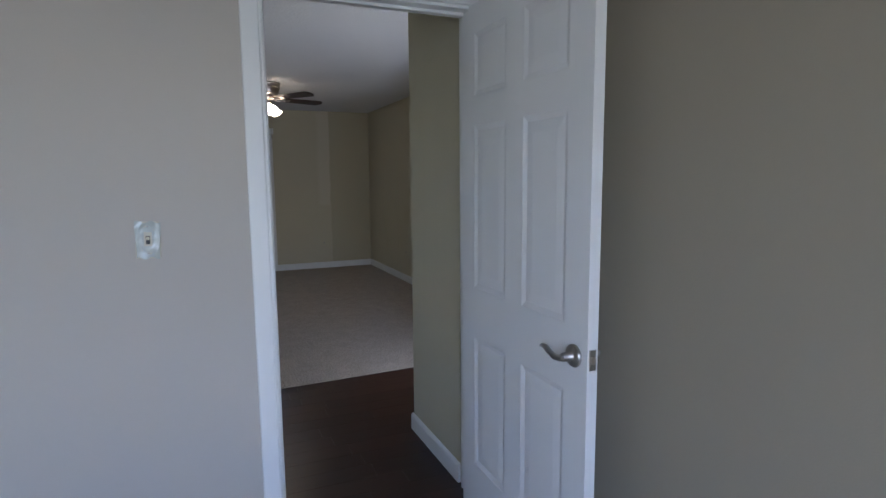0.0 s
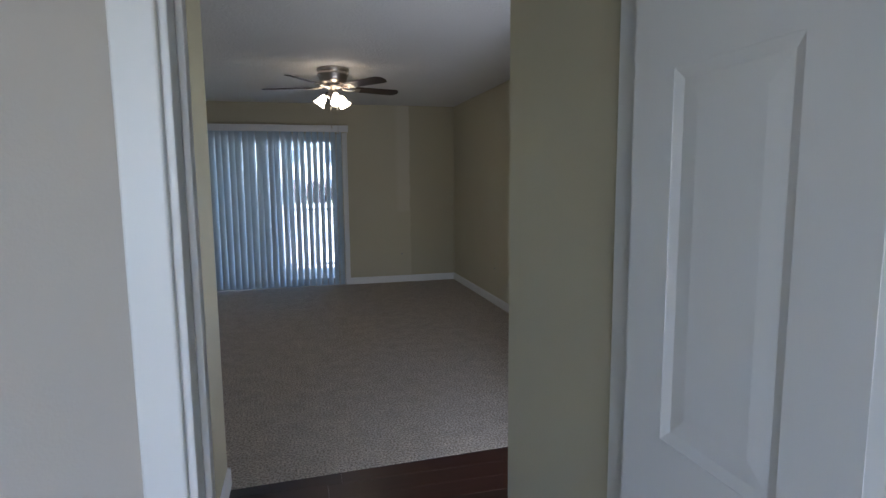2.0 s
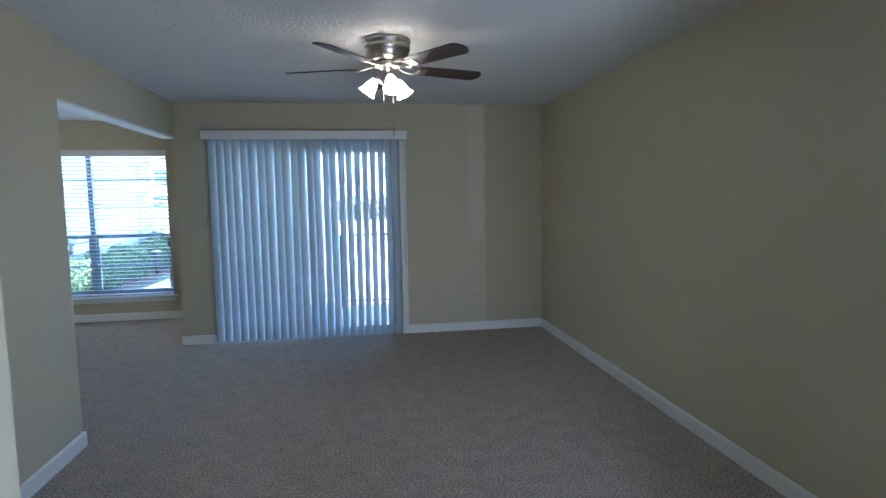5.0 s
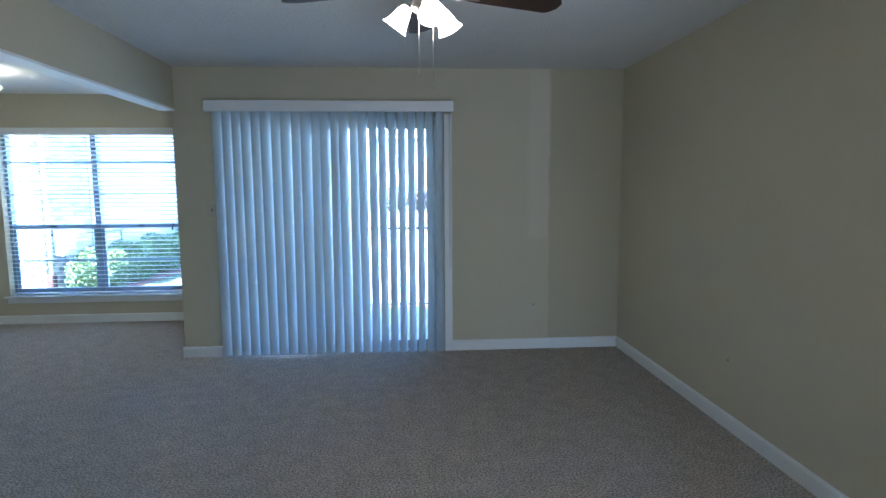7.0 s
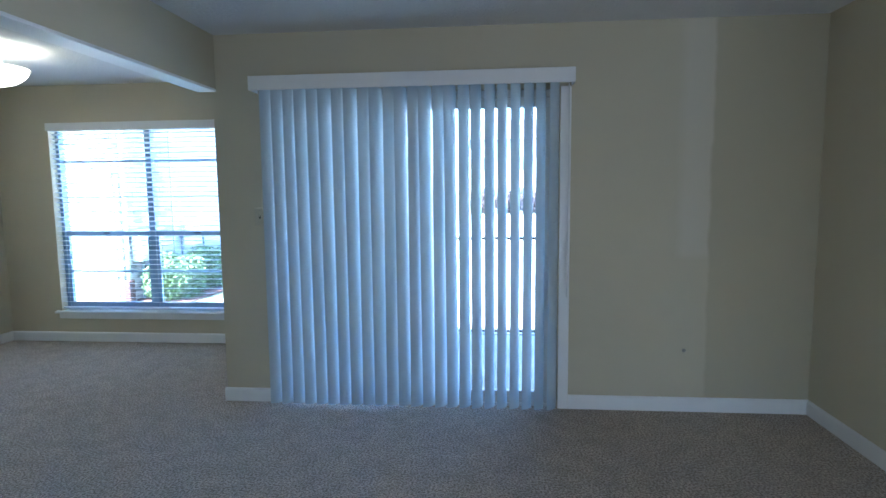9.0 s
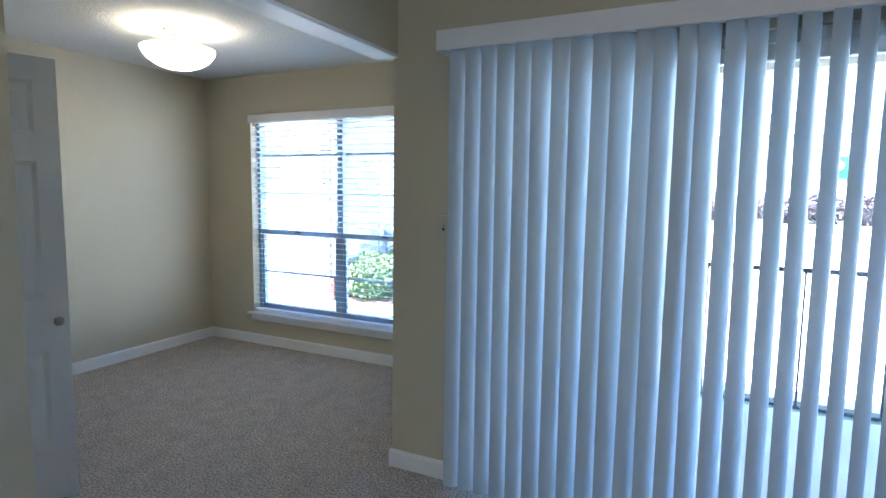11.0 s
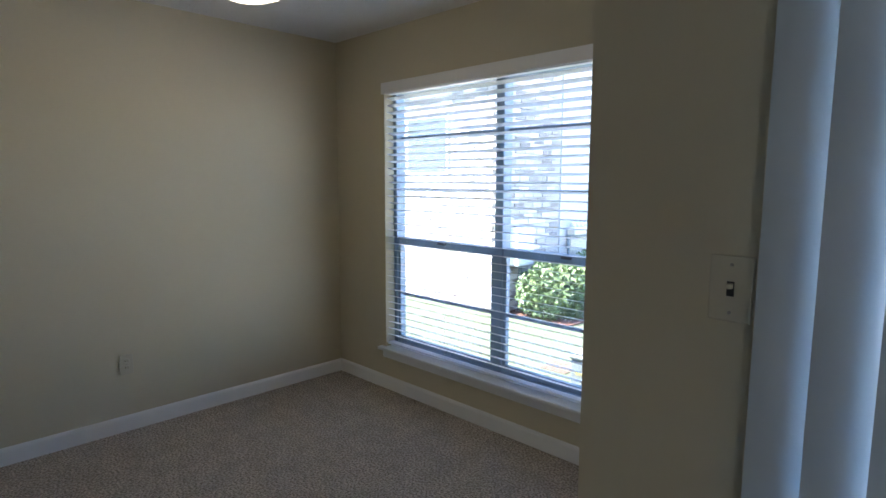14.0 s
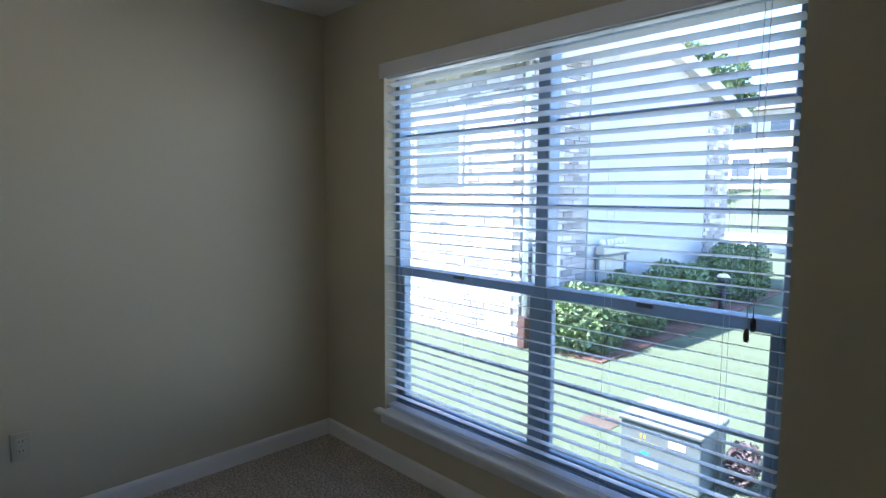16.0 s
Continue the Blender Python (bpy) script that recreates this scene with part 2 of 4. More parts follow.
# ---- mesh helpers ----


def box(bm, x0, x1, y0, y1, z0, z1):
    v = [bm.verts.new(p) for p in ((x0, y0, z0), (x1, y0, z0), (x1, y1, z0), (x0, y1, z0), (x0, y0, z1), (x1, y0, z1), (x1, y1, z1), (x0, y1, z1))]
    for f in ((3, 2, 1, 0), (4, 5, 6, 7), (0, 1, 5, 4), (1, 2, 6, 5), (2, 3, 7, 6), (3, 0, 4, 7)):
        bm.faces.new([v[i] for i in f])
    return v


def soft_box(bm, x0, x1, y0, y1, z0, z1, r=0.004, seg=2):
    v = box(bm, x0, x1, y0, y1, z0, z1)
    edges = {e for q in v for e in q.link_edges}
    bmesh.ops.bevel(bm, geom=list(edges), offset=r, segments=seg, affect="EDGES", profile=0.5)


def lathe(bm, profile, at=(0, 0, 0), seg=32, turn=None):
    """Revolve (radius, height) pairs round z."""
    turn = turn or Matrix.Identity(4)
    rings = []
    for r, z in profile:
        if r < 1e-5:
            rings.append([bm.verts.new(Vector(at) + turn @ Vector((0, 0, z)))])
        else:
            rings.append([bm.verts.new(Vector(at) + turn @ Vector((r * math.cos(2 * math.pi * i / seg), r * math.sin(2 * math.pi * i / seg), z))) for i in range(seg)])
    for a, b in zip(rings, rings[1:]):
        for i in range(seg):
            j = (i + 1) % seg
            if len(a) == 1 and len(b) > 1:
                f = bm.faces.new((a[0], b[i], b[j]))
            elif len(b) == 1 and len(a) > 1:
                f = bm.faces.new((a[i], b[0], a[j]))
            elif len(a) > 1:
                f = bm.faces.new((a[i], b[i], b[j], a[j]))
            else:
                continue
            f.smooth = True


def tube(bm, points, radii, seg=10, flat=1.0):
    """A round bar along points; flat squeezes its height."""
    pts = [Vector(p) for p in points]
    radii = radii if isinstance(radii, (list, tuple)) else [radii] * len(pts)
    rings = []
    for i, p in enumerate(pts):
        way = (pts[min(i + 1, len(pts) - 1)] - pts[max(i - 1, 0)]).normalized()
        side = way.cross(Vector((0, 0, 1)))
        side = side.normalized() if side.length > 1e-4 else Vector((1, 0, 0))
        up = side.cross(way).normalized()
        rings.append([bm.verts.new(p + radii[i] * (math.cos(2 * math.pi * k / seg) * side + flat * math.sin(2 * math.pi * k / seg) * up)) for k in range(seg)])
    for a, b in zip(rings, rings[1:]):
        for k in range(seg):
            f = bm.faces.new((a[k], a[(k + 1) % seg], b[(k + 1) % seg], b[k]))
            f.smooth = True
    for ring in (rings[0], rings[-1]):
        bm.faces.new(ring)


def part(name, bm, mat, parent=None, label="", m=None):
    """Link a bmesh as one mesh object."""
    bmesh.ops.recalc_face_normals(bm, faces=bm.faces)
    mesh = bpy.data.meshes.new(name)
    bm.to_mesh(mesh)
    bm.free()
    mesh.materials.append(mat)
    ob = new(name, mesh)
    if parent:
        ob.parent = parent
    if m is not None:
        ob.matrix_basis = m
    if label:
        ob["label"] = label
    return ob


def thing(name, label, category, m=None, group=""):
    ob = tagged(new(name), label, category, group)
    if m is not None:
        ob.matrix_basis = m
    return ob


def share(name, ob, parent, m):
    """Another object on the mesh of ob."""
    o = new(name, ob.data)
    o.parent = parent
    o.matrix_basis = m
    return o


def structure(name, bm, mat, label, category):
    return tagged(part(name, bm, mat), label, category, kind="structure")


def wall(name, axis, a0, a1, b0, b1, z0=0.0, z1=2.44, holes=(), mat=None, label="beige painted plaster wall, plain and clean"):
    """A wall along axis from a0 to a1, thick from b0 to b1, with holes (a0, a1, z0, z1) through it."""
    bm = bmesh.new()

    def piece(p0, p1, q0, q1):
        if p1 - p0 > 1e-4 and q1 - q0 > 1e-4:
            if axis == "x":
                box(bm, p0, p1, b0, b1, q0, q1)
            else:
                box(bm, b0, b1, p0, p1, q0, q1)

    at = a0
    for h0, h1, g0, g1 in sorted(holes):
        piece(at, h0, z0, z1)
        piece(h0, h1, z0, g0)
        piece(h0, h1, g1, z1)
        at = h1
    piece(at, a1, z0, z1)
    return structure(name, bm, mat or M_WALL, label, "wall")


# ---- plan, in metres ----
H = 2.44
X_RIGHT = 3.80
BED_Y0, BED_Y1 = -6.90, -6.79
HALL_L, HALL_R = 1.285, 2.315
NOOK_X, NOOK_Y = -2.90, 1.42
WIN = (-2.36, -0.515, 0.30, 2.06)
SLIDER = (0.36, 2.24, 0.0, 2.05)
DOORWAY = (1.486, 2.315, 0.0, 2.04)
LEFT_DOOR = (-6.66, -6.03, 0.0, 2.04)
GROUND = -0.30

wall("wall_patio", "x", 0.0, X_RIGHT, 0.0, 0.14, holes=[SLIDER], mat=M_WALL_PATCHED_SHADED)
wall("wall_right", "y", -5.59, 0.14, X_RIGHT, X_RIGHT + 0.14)
wall("wall_living_back", "x", 2.97, X_RIGHT, -5.59, -5.45)
# Unseen entry walls; the side wall's opening is added for the hall fill.
wall("wall_entry_right", "y", -6.36, -5.59, 2.97, 3.08, holes=[(-6.14, -5.72, 0.9, 2.04)])
wall("wall_entry_end", "x", HALL_R + 0.10, 2.97, -6.36, -6.22, holes=[(2.77, 2.965, 0.06, 1.16)])
wall("wall_hall_right", "y", BED_Y1, -6.04, HALL_R, HALL_R + 0.10)
wall("wall_hall_left", "y", BED_Y1, -5.09, HALL_L - 0.11, HALL_L, holes=[LEFT_DOOR])
wall("wall_living_corner", "x", -0.10, HALL_L - 0.11, -5.21, -5.09)
wall("wall_living_left", "y", -5.09, -2.40, -0.10, 0.11)
wall("wall_nook_return", "y", 0.14, NOOK_Y + 0.16, 0.0, 0.14)
wall("wall_nook_window", "x", NOOK_X - 0.14, 0.0, NOOK_Y, NOOK_Y + 0.16, holes=[WIN])
wall("wall_nook_left", "y", -2.52, NOOK_Y, NOOK_X - 0.14, NOOK_X)
wall("wall_nook_back", "x", NOOK_X, -0.10, -2.52, -2.40)
wall("wall_pantry", "y", -2.40, -1.28, -0.93, -0.81)
wall("wall_pantry_return", "x", -1.34, -0.93, -1.67, -1.55)
wall("wall_bedroom", "x", -2.0, 2.40, BED_Y0, BED_Y1, holes=[DOORWAY], mat=M_GREIGE, label="pale greige painted plaster wall, plain and clean")
wall("wall_bedroom_right", "y", -10.6, BED_Y0, 2.40, 2.52, mat=M_GREIGE_SHADED, label="greige painted plaster wall with the door's shade put into its colour, plain and clean")
wall("wall_bedroom_left", "y", -10.6, BED_Y0, -2.12, -2.0)
wall("wall_bedroom_back", "x", -2.12, 2.52, -10.74, -10.6, holes=[(-0.2, 1.5, 0.7, 2.0)])
wall("wall_hall_closet", "y", BED_Y1, -5.21, 0.30, 0.42)

# header beam over the opening to the nook, with a white trim board under it
bm = bmesh.new()
box(bm, -0.10, 0.02, -2.40, 0.0, 2.10, H)
structure("header_beam", bm, M_WALL, "beige painted header beam over the nook opening", "beam")
bm = bmesh.new()
soft_box(bm, -0.102, 0.024, -2.40, -0.001, 2.082, 2.10, 0.003)
structure("trim_header", bm, M_TRIM, "white trim board under the header beam", "trim")

bm = bmesh.new()
box(bm, -3.2, 4.1, -8.2, 0.14, H, H + 0.16)
box(bm, -3.2, 0.14, 0.14, 1.58, H, H + 0.16)
box(bm, -2.2, 2.6, -10.8, -8.2, H, H + 0.16)
structure("ceiling", bm, M_CEIL, "white ceiling with sprayed knockdown texture", "ceiling")

# floors
bm = bmesh.new()
edge = box(bm, -0.05, 3.94, -5.12, 0.02, -0.10, 0.0)
for q in edge:
    if q.co.y < -5:
        q.co.y = -5.20 + 0.045 * (q.co.x + 0.5)
box(bm, -3.04, -0.05, -2.50, NOOK_Y + 0.02, -0.10, 0.0)
box(bm, -0.05, 0.0, 0.02, NOOK_Y + 0.02, -0.10, 0.0)
floor = structure("floor_carpet", bm, M_CARPET, "beige cut-pile carpet with fine dark flecks", "carpet")
bm = bmesh.new()
box(bm, -2.1, 2.6, -10.7, BED_Y0 + 0.07, -0.10, -0.005)
structure("floor_bedroom", bm, M_CARPET, "beige cut-pile bedroom carpet", "carpet")
bm = bmesh.new()
box(bm, 0.42, 2.97, -6.85, -4.95, -0.10, -0.0225)
floor_hall = structure("floor_hall", bm, M_SUBFLOOR, "dark reddish brown wood plank floor", "floor")

# ---- trim ----


def baseboard(name, axis, a0, a1, b, side):
    """A board along a wall face at b; side is the way out of the wall."""
    bm = bmesh.new()
    prof = [(0, 0.0), (0.014, 0.0), (0.014, 0.076), (0.010, 0.086), (0.004, 0.092), (0, 0.092)]
    ends = []
    for a in (a0, a1):
        ends.append([bm.verts.new((a, b + side * d, z) if axis == "x" else (b + side * d, a, z)) for d, z in prof])
    for i in range(len(prof)):
        j = (i + 1) % len(prof)
        bm.faces.new((ends[0][i], ends[0][j], ends[1][j], ends[1][i]))
    bm.faces.new(ends[0]), bm.faces.new(ends[1])
    return structure(name, bm, M_TRIM, "white painted wooden baseboard", "baseboard")


baseboard("baseboard_patio_left", "x", -0.014, 0.34, 0.0, -1)
baseboard("baseboard_patio_right", "x", 2.31, X_RIGHT, 0.0, -1)
baseboard("baseboard_right", "y", -5.436, -0.014, X_RIGHT, -1)
baseboard("baseboard_living_back", "x", 2.97, X_RIGHT, -5.45, 1)
baseboard("baseboard_nook_return", "y", 0.0, NOOK_Y, 0.0, -1)
baseboard("baseboard_nook_window", "x", NOOK_X + 0.014, -0.014, NOOK_Y, -1)
baseboard("baseboard_nook_left", "y", -2.40, NOOK_Y, NOOK_X, 1)
baseboard("baseboard_living_left", "y", -5.09, -2.386, 0.11, 1)
baseboard("baseboard_living_left_end", "x", -0.10, 0.11, -2.40, 1)
baseboard("baseboard_living_corner", "x", 0.124, HALL_L + 0.014, -5.09, 1)
baseboard("baseboard_hall_left", "y", -5.96, -5.09, HALL_L, 1)
baseboard("baseboard_hall_right", "y", -6.654, -6.026, HALL_R, -1)
baseboard("baseboard_hall_right_end", "x", HALL_R, HALL_R + 0.10, -6.04, 1)
baseboard("baseboard_bedroom", "x", -2.0, 1.44, BED_Y0, -1)
baseboard("baseboard_bedroom_right", "y", -10.6, BED_Y0, 2.40, -1)
baseboard("baseboard_pantry", "y", -2.40, -1.28, -0.81, 1)


def door_frame(name, axis, a0, a1, b0, b1, top, sides, w=0.058, jamb=0.018, wide=(True, True), jamb_mat=None):
    """Jambs, stop and casings of a doorway from a0 to a1 in a wall from b0 to b1."""
    root = thing(name, "white painted wooden door frame with moulded casing", "door frame")
    root["kind"] = "structure"

    def piece(nm, p0, p1, q0, q1, z0, z1, r=0.004):
        bm = bmesh.new()
        if axis == "x":
            soft_box(bm, p0, p1, q0, q1, z0, z1, r)
        else:
            soft_box(bm, q0, q1, p0, p1, z0, z1, r)
        part(nm, bm, (jamb_mat or M_TRIM) if "casing" not in nm else M_TRIM, root)

    piece("jamb", a0 - 0.002, a0 + jamb, b0 - 0.003, b1 + 0.003, 0, top, 0.002)
    piece("jamb", a1 - jamb, a1 + 0.002, b0 - 0.003, b1 + 0.003, 0, top, 0.002)
    piece("head_jamb", a0 + jamb, a1 - jamb, b0 - 0.003, b1 + 0.003, top - jamb, top + 0.002, 0.002)
    piece("stop", a0 + jamb, a0 + jamb + 0.011, b0 + 0.045, b0 + 0.075, 0, top - jamb, 0.002)
    piece("stop", a0 + jamb, a1 - jamb, b0 + 0.045, b0 + 0.08, top - jamb - 0.011, top - jamb, 0.002)
    for s in sides:
        q0, q1 = (b0 - 0.016, b0 - 0.001) if s < 0 else (b1 + 0.001, b1 + 0.016)
        t0, t1 = (b0 - 0.021, b0 - 0.016) if s < 0 else (b1 + 0.016, b1 + 0.021)
        if wide[0]:
            piece("casing", a0 + 0.006 - w, a0 + 0.006, q0, q1, 0, top + w - 0.006)
        if wide[1]:
            piece("casing", a1 - 0.006, a1 - 0.006 + w, q0, q1, 0, top + w - 0.006)
        piece("head_casing", a0 + 0.007, a1 - 0.007, q0, q1, top - 0.006, top + w - 0.006)
        piece("casing_bead", a0 + 0.007, a1 - 0.007, t0, t1, top + w - 0.030, top + w - 0.006, 0.002)
    return root


frame_bed = door_frame("door_frame_1", "x", DOORWAY[0] - 0.004, DOORWAY[1], BED_Y0, BED_Y1, 2.04, (-1,))
frame_hall = door_frame("door_frame_2", "y", LEFT_DOOR[0], LEFT_DOOR[1], HALL_L - 0.11, HALL_L, 2.04, (1,), wide=(False, True), jamb_mat=M_WALL)
bm = bmesh.new()
soft_box(bm, 1.4995, 1.5015, -6.865, -6.837, 0.845, 0.905, 0.0008, 1)
plate = part("strike_plate", bm, M_PEWTER, frame_bed, "dark metal strike plate")
bm = bmesh.new()
box(bm, 1.5014, 1.5022, -6.857, -6.845, 0.862, 0.890)
part("latch_hole", bm, M_DARK, plate)


def frustum(bm, x0, x1, z0, z1, y0, y1, inset):
    a = [bm.verts.new(p) for p in ((x0, y0, z0), (x1, y0, z0), (x1, y0, z1), (x0, y0, z1))]
    b = [bm.verts.new(p) for p in ((x0 + inset, y1, z0 + inset), (x1 - inset, y1, z0 + inset), (x1 - inset, y1, z1 - inset), (x0 + inset, y1, z1 - inset))]
    for i in range(4):
        j = (i + 1) % 4
        bm.faces.new((a[i], a[j], b[j], b[i]))
    bm.faces.new(b)


def panel_door(root, w, h, t, columns, rows, stile=0.11, mid=0.11, label=""):
    """Moulded panel door: hinge edge at x 0, faces at y 0 and t."""
    pw = (w - 2 * stile - (columns - 1) * mid) / columns
    cols = [(stile + i * (pw + mid), stile + i * (pw + mid) + pw) for i in range(columns)]
    bm = bmesh.new()
    box(bm, 0, stile, 0, t, 0, h)
    box(bm, w - stile, w, 0, t, 0, h)
    for (a, b), (c, d) in zip(cols, cols[1:]):
        box(bm, b, c, 0, t, 0, h)
    zs = [0.0] + [v for r in rows for v in r] + [h]
    for a, b in cols:
        for z0, z1 in zip(zs[0::2], zs[1::2]):
            box(bm, a, b, 0, t, z0, z1)
    body = part("leaf", bm, M_DOOR, root, label)
    for a, b in cols:
        for z0, z1 in rows:
            bm = bmesh.new()
            for y_out, y_in in ((0.001, 0.0058), (t - 0.001, t - 0.0058)):
                # sloping moulding round the sunk field, then the raised centre
                outer = [(a, z0), (b, z0), (b, z1), (a, z1)]
                m1 = 0.018
                inner = [(a + m1, z0 + m1), (b - m1, z0 + m1), (b - m1, z1 - m1), (a + m1, z1 - m1)]
                vo = [bm.verts.new((x, y_out, z)) for x, z in outer]
                vi = [bm.verts.new((x, y_in, z)) for x, z in inner]
                for i in range(4):
                    j = (i + 1) % 4
                    bm.faces.new((vo[i], vo[j], vi[j], vi[i]))
                bm.faces.new(vi)
                face = y_in + (-0.003 if y_in < t / 2 else 0.003)
                frustum(bm, a + m1 + 0.002, b - m1 - 0.002, z0 + m1 + 0.002, z1 - m1 - 0.002, y_in, face, 0.034)
            part("panel", bm, M_DOOR, body)
    return body


ROWS6 = [(0.24, 0.765), (0.965, 1.58), (1.69, 1.915)]


def lever(root, x, y, z, side, way):
    """A wavy lever on a round rose; side is the way out of the door, way the way the lever points along x."""
    turn = Matrix.Rotation(radians(90 if side < 0 else -90), 4, "X")
    bm = bmesh.new()
    lathe(bm, [(0, 0), (0.033, 0), (0.034, 0.004), (0.031, 0.010), (0.018, 0.013), (0.014, 0.016), (0.0125, 0.042), (0.010, 0.046), (0, 0.046)], (x, y, z), 28, turn)
    rose = part("rose", bm, M_PEWTER, root, "brushed pewter door rose")
    bm = bmesh.new()
    out = y + side * 0.040
    tube(bm, [(x - way * 0.008, out, z), (x + way * 0.012, out, z - 0.006), (x + way * 0.035, out + side * 0.004, z - 0.008), (x + way * 0.06, out + side * 0.005, z),
              (x + way * 0.085, out + side * 0.002, z + 0.008), (x + way * 0.108, out - side * 0.002, z + 0.006), (x + way * 0.122, out - side * 0.004, z)],
         [0.012, 0.0125, 0.0115, 0.0100, 0.0095, 0.0085, 0.004], 12, 0.75)
    part("lever", bm, M_PEWTER, rose, "wavy pewter lever")


bm = bmesh.new()
soft_box(bm, HALL_R - 0.016, HALL_R - 0.001, -6.785, -6.69, 0.0, 2.09, 0.004)
structure("trim_hall_right", bm, M_TRIM, "white casing board on the hall wall by the bedroom doorway", "trim")

# open bedroom door, folded back towards the bedroom's side wall
door = thing("door_1", "white six-panel interior door standing open into the bedroom", "door", pose(2.243, -6.836, 0.012, rz=-90))
door["kind"] = "structure"
panel_door(door, 0.81, 2.02, 0.035, 2, ROWS6)
lever(door, 0.752, 0.0, 0.88, -1, -1)
lever(door, 0.752, 0.035, 0.88, 1, -1)
bm = bmesh.new()
soft_box(bm, 0.8095, 0.8115, 0.006, 0.029, 0.850, 0.910, 0.0008, 1)
lp = part("latch_plate", bm, M_PEWTER, door, "pewter latch plate")
bm = bmesh.new()
box(bm, 0.811, 0.818, 0.012, 0.022, 0.870, 0.890)
part("latch_bolt", bm, M_NICKEL, lp)
for z in (0.22, 1.02, 1.82):
    bm = bmesh.new()
    tube(bm, [(-0.004, 0.041, z - 0.045), (-0.004, 0.041, z + 0.045)], 0.006, 10)
    part("hinge", bm, M_PEWTER, door, "pewter butt hinge")

# closed door on the hall's left side
door2 = thing("door_2", "white six-panel closet door, closed, off the hall", "door", pose(HALL_L - 0.085, -6.64, 0.012, rz=90))
door2["kind"] = "structure"
panel_door(door2, 0.588, 2.0, 0.035, 2, ROWS6, 0.09, 0.08)
bm = bmesh.new()
lathe(bm, [(0, 0), (0.030, 0), (0.031, 0.004), (0.026, 0.009), (0.012, 0.012), (0.010, 0.026), (0.020, 0.034), (0.026, 0.046), (0.023, 0.056), (0.012, 0.062), (0, 0.063)],
      (0.487, 0.0, 0.905), 24, Matrix.Rotation(radians(90), 4, "X"))
part("door_handle", bm, M_PEWTER, door2, "dark pewter round knob")
bm = bmesh.new()
soft_box(bm, 1.203, 1.228, -6.0495, -6.0475, 0.90, 0.96, 0.0008, 1)
plate = part("strike_plate", bm, M_PEWTER, frame_hall, "dark metal strike plate")
bm = bmesh.new()
box(bm, 1.209, 1.221, -6.0503, -6.0494, 0.917, 0.943)
part("latch_hole", bm, M_DARK, plate)

# ---- sliding patio door with vertical blinds ----
slider = thing("patio_door", "pale aluminium sliding glass patio door, closed", "patio door")
slider["kind"] = "structure"
X0, X1, _, ZT = SLIDER


def bar(name, x0, x1, y0, y1, z0, z1, mat, parent, r=0.004):
    bm = bmesh.new()
    soft_box(bm, x0, x1, y0, y1, z0, z1, r, 1)
    return part(name, bm, mat, parent)


bar("track", X0 + 0.001, X1 - 0.001, 0.02, 0.13, -0.012, 0.018, M_PALEALU, slider)
bar("head", X0 + 0.001, X1 - 0.001, 0.02, 0.13, ZT - 0.05, ZT - 0.001, M_PALEALU, slider)
bar("side_frame", X0 + 0.001, X0 + 0.045, 0.02, 0.13, 0.018, ZT - 0.05, M_PALEALU, slider)
bar("side_frame", X1 - 0.045, X1 - 0.001, 0.02, 0.13, 0.018, ZT - 0.05, M_PALEALU, slider)
mid_x = (X0 + X1) / 2
for a, b, y in ((X0 + 0.045, mid_x + 0.03, 0.095), (mid_x - 0.03, X1 - 0.045, 0.045)):
    sash = bar("sash", a, a + 0.05, y - 0.016, y + 0.016, 0.018, ZT - 0.05, M_PALEALU, slider)
    bar("stile", b - 0.05, b, y - 0.016, y + 0.016, 0.018, ZT - 0.05, M_PALEALU, sash)
    bar("bottom_rail", a + 0.05, b - 0.05, y - 0.016, y + 0.016, 0.018, 0.10, M_PALEALU, sash)
    bar("top_rail", a + 0.05, b - 0.05, y - 0.016, y + 0.016, ZT - 0.11, ZT - 0.05, M_PALEALU, sash)
    bm = bmesh.new()
    box(bm, a + 0.05, b - 0.05, y - 0.003, y + 0.003, 0.10, ZT - 0.11)
    pane = part("pane", bm, M_GLASS, sash, "clear glass pane")
    pane.visible_shadow = False
bm = bmesh.new()
soft_box(bm, mid_x + 0.005, mid_x + 0.025, 0.008, 0.029, 0.85, 1.12, 0.006)
part("pull_handle", bm, M_BRONZE, slider, "dark pull handle")

blinds = thing("vertical_blinds", "white vinyl vertical blinds half closed over the patio door", "blinds")
bm = bmesh.new()
soft_box(bm, 0.297, 2.315, -0.135, -0.126, 2.062, 2.150, 0.003)
soft_box(bm, 0.297, 0.305, -0.126, -0.002, 2.062, 2.150, 0.003)
soft_box(bm, 2.307, 2.315, -0.126, -0.002, 2.062, 2.150, 0.003)
soft_box(bm, 0.305, 2.307, -0.126, -0.002, 2.142, 2.149, 0.002)
part("valance", bm, M_TRIM, blinds, "white vinyl valance box")
bm = bmesh.new()
soft_box(bm, 0.315, 2.30, -0.085, -0.045, 2.075, 2.115, 0.004)
part("head_rail", bm, M_TRIM, blinds)
VANE_W, VANES = 0.113, 24
bm = bmesh.new()
rows = []
for z in (0.025, 0.7, 1.4, 2.07):
    rows.append([bm.verts.new((u * VANE_W, -0.027 * (1 - (2 * u) ** 2), z)) for u in (-0.5, -0.4, -0.27, -0.13, 0, 0.13, 0.27, 0.4, 0.5)])
for a, b in zip(rows, rows[1:]):
    for i in range(8):
        f = bm.faces.new((a[i], a[i + 1], b[i + 1], b[i]))
        f.smooth = True
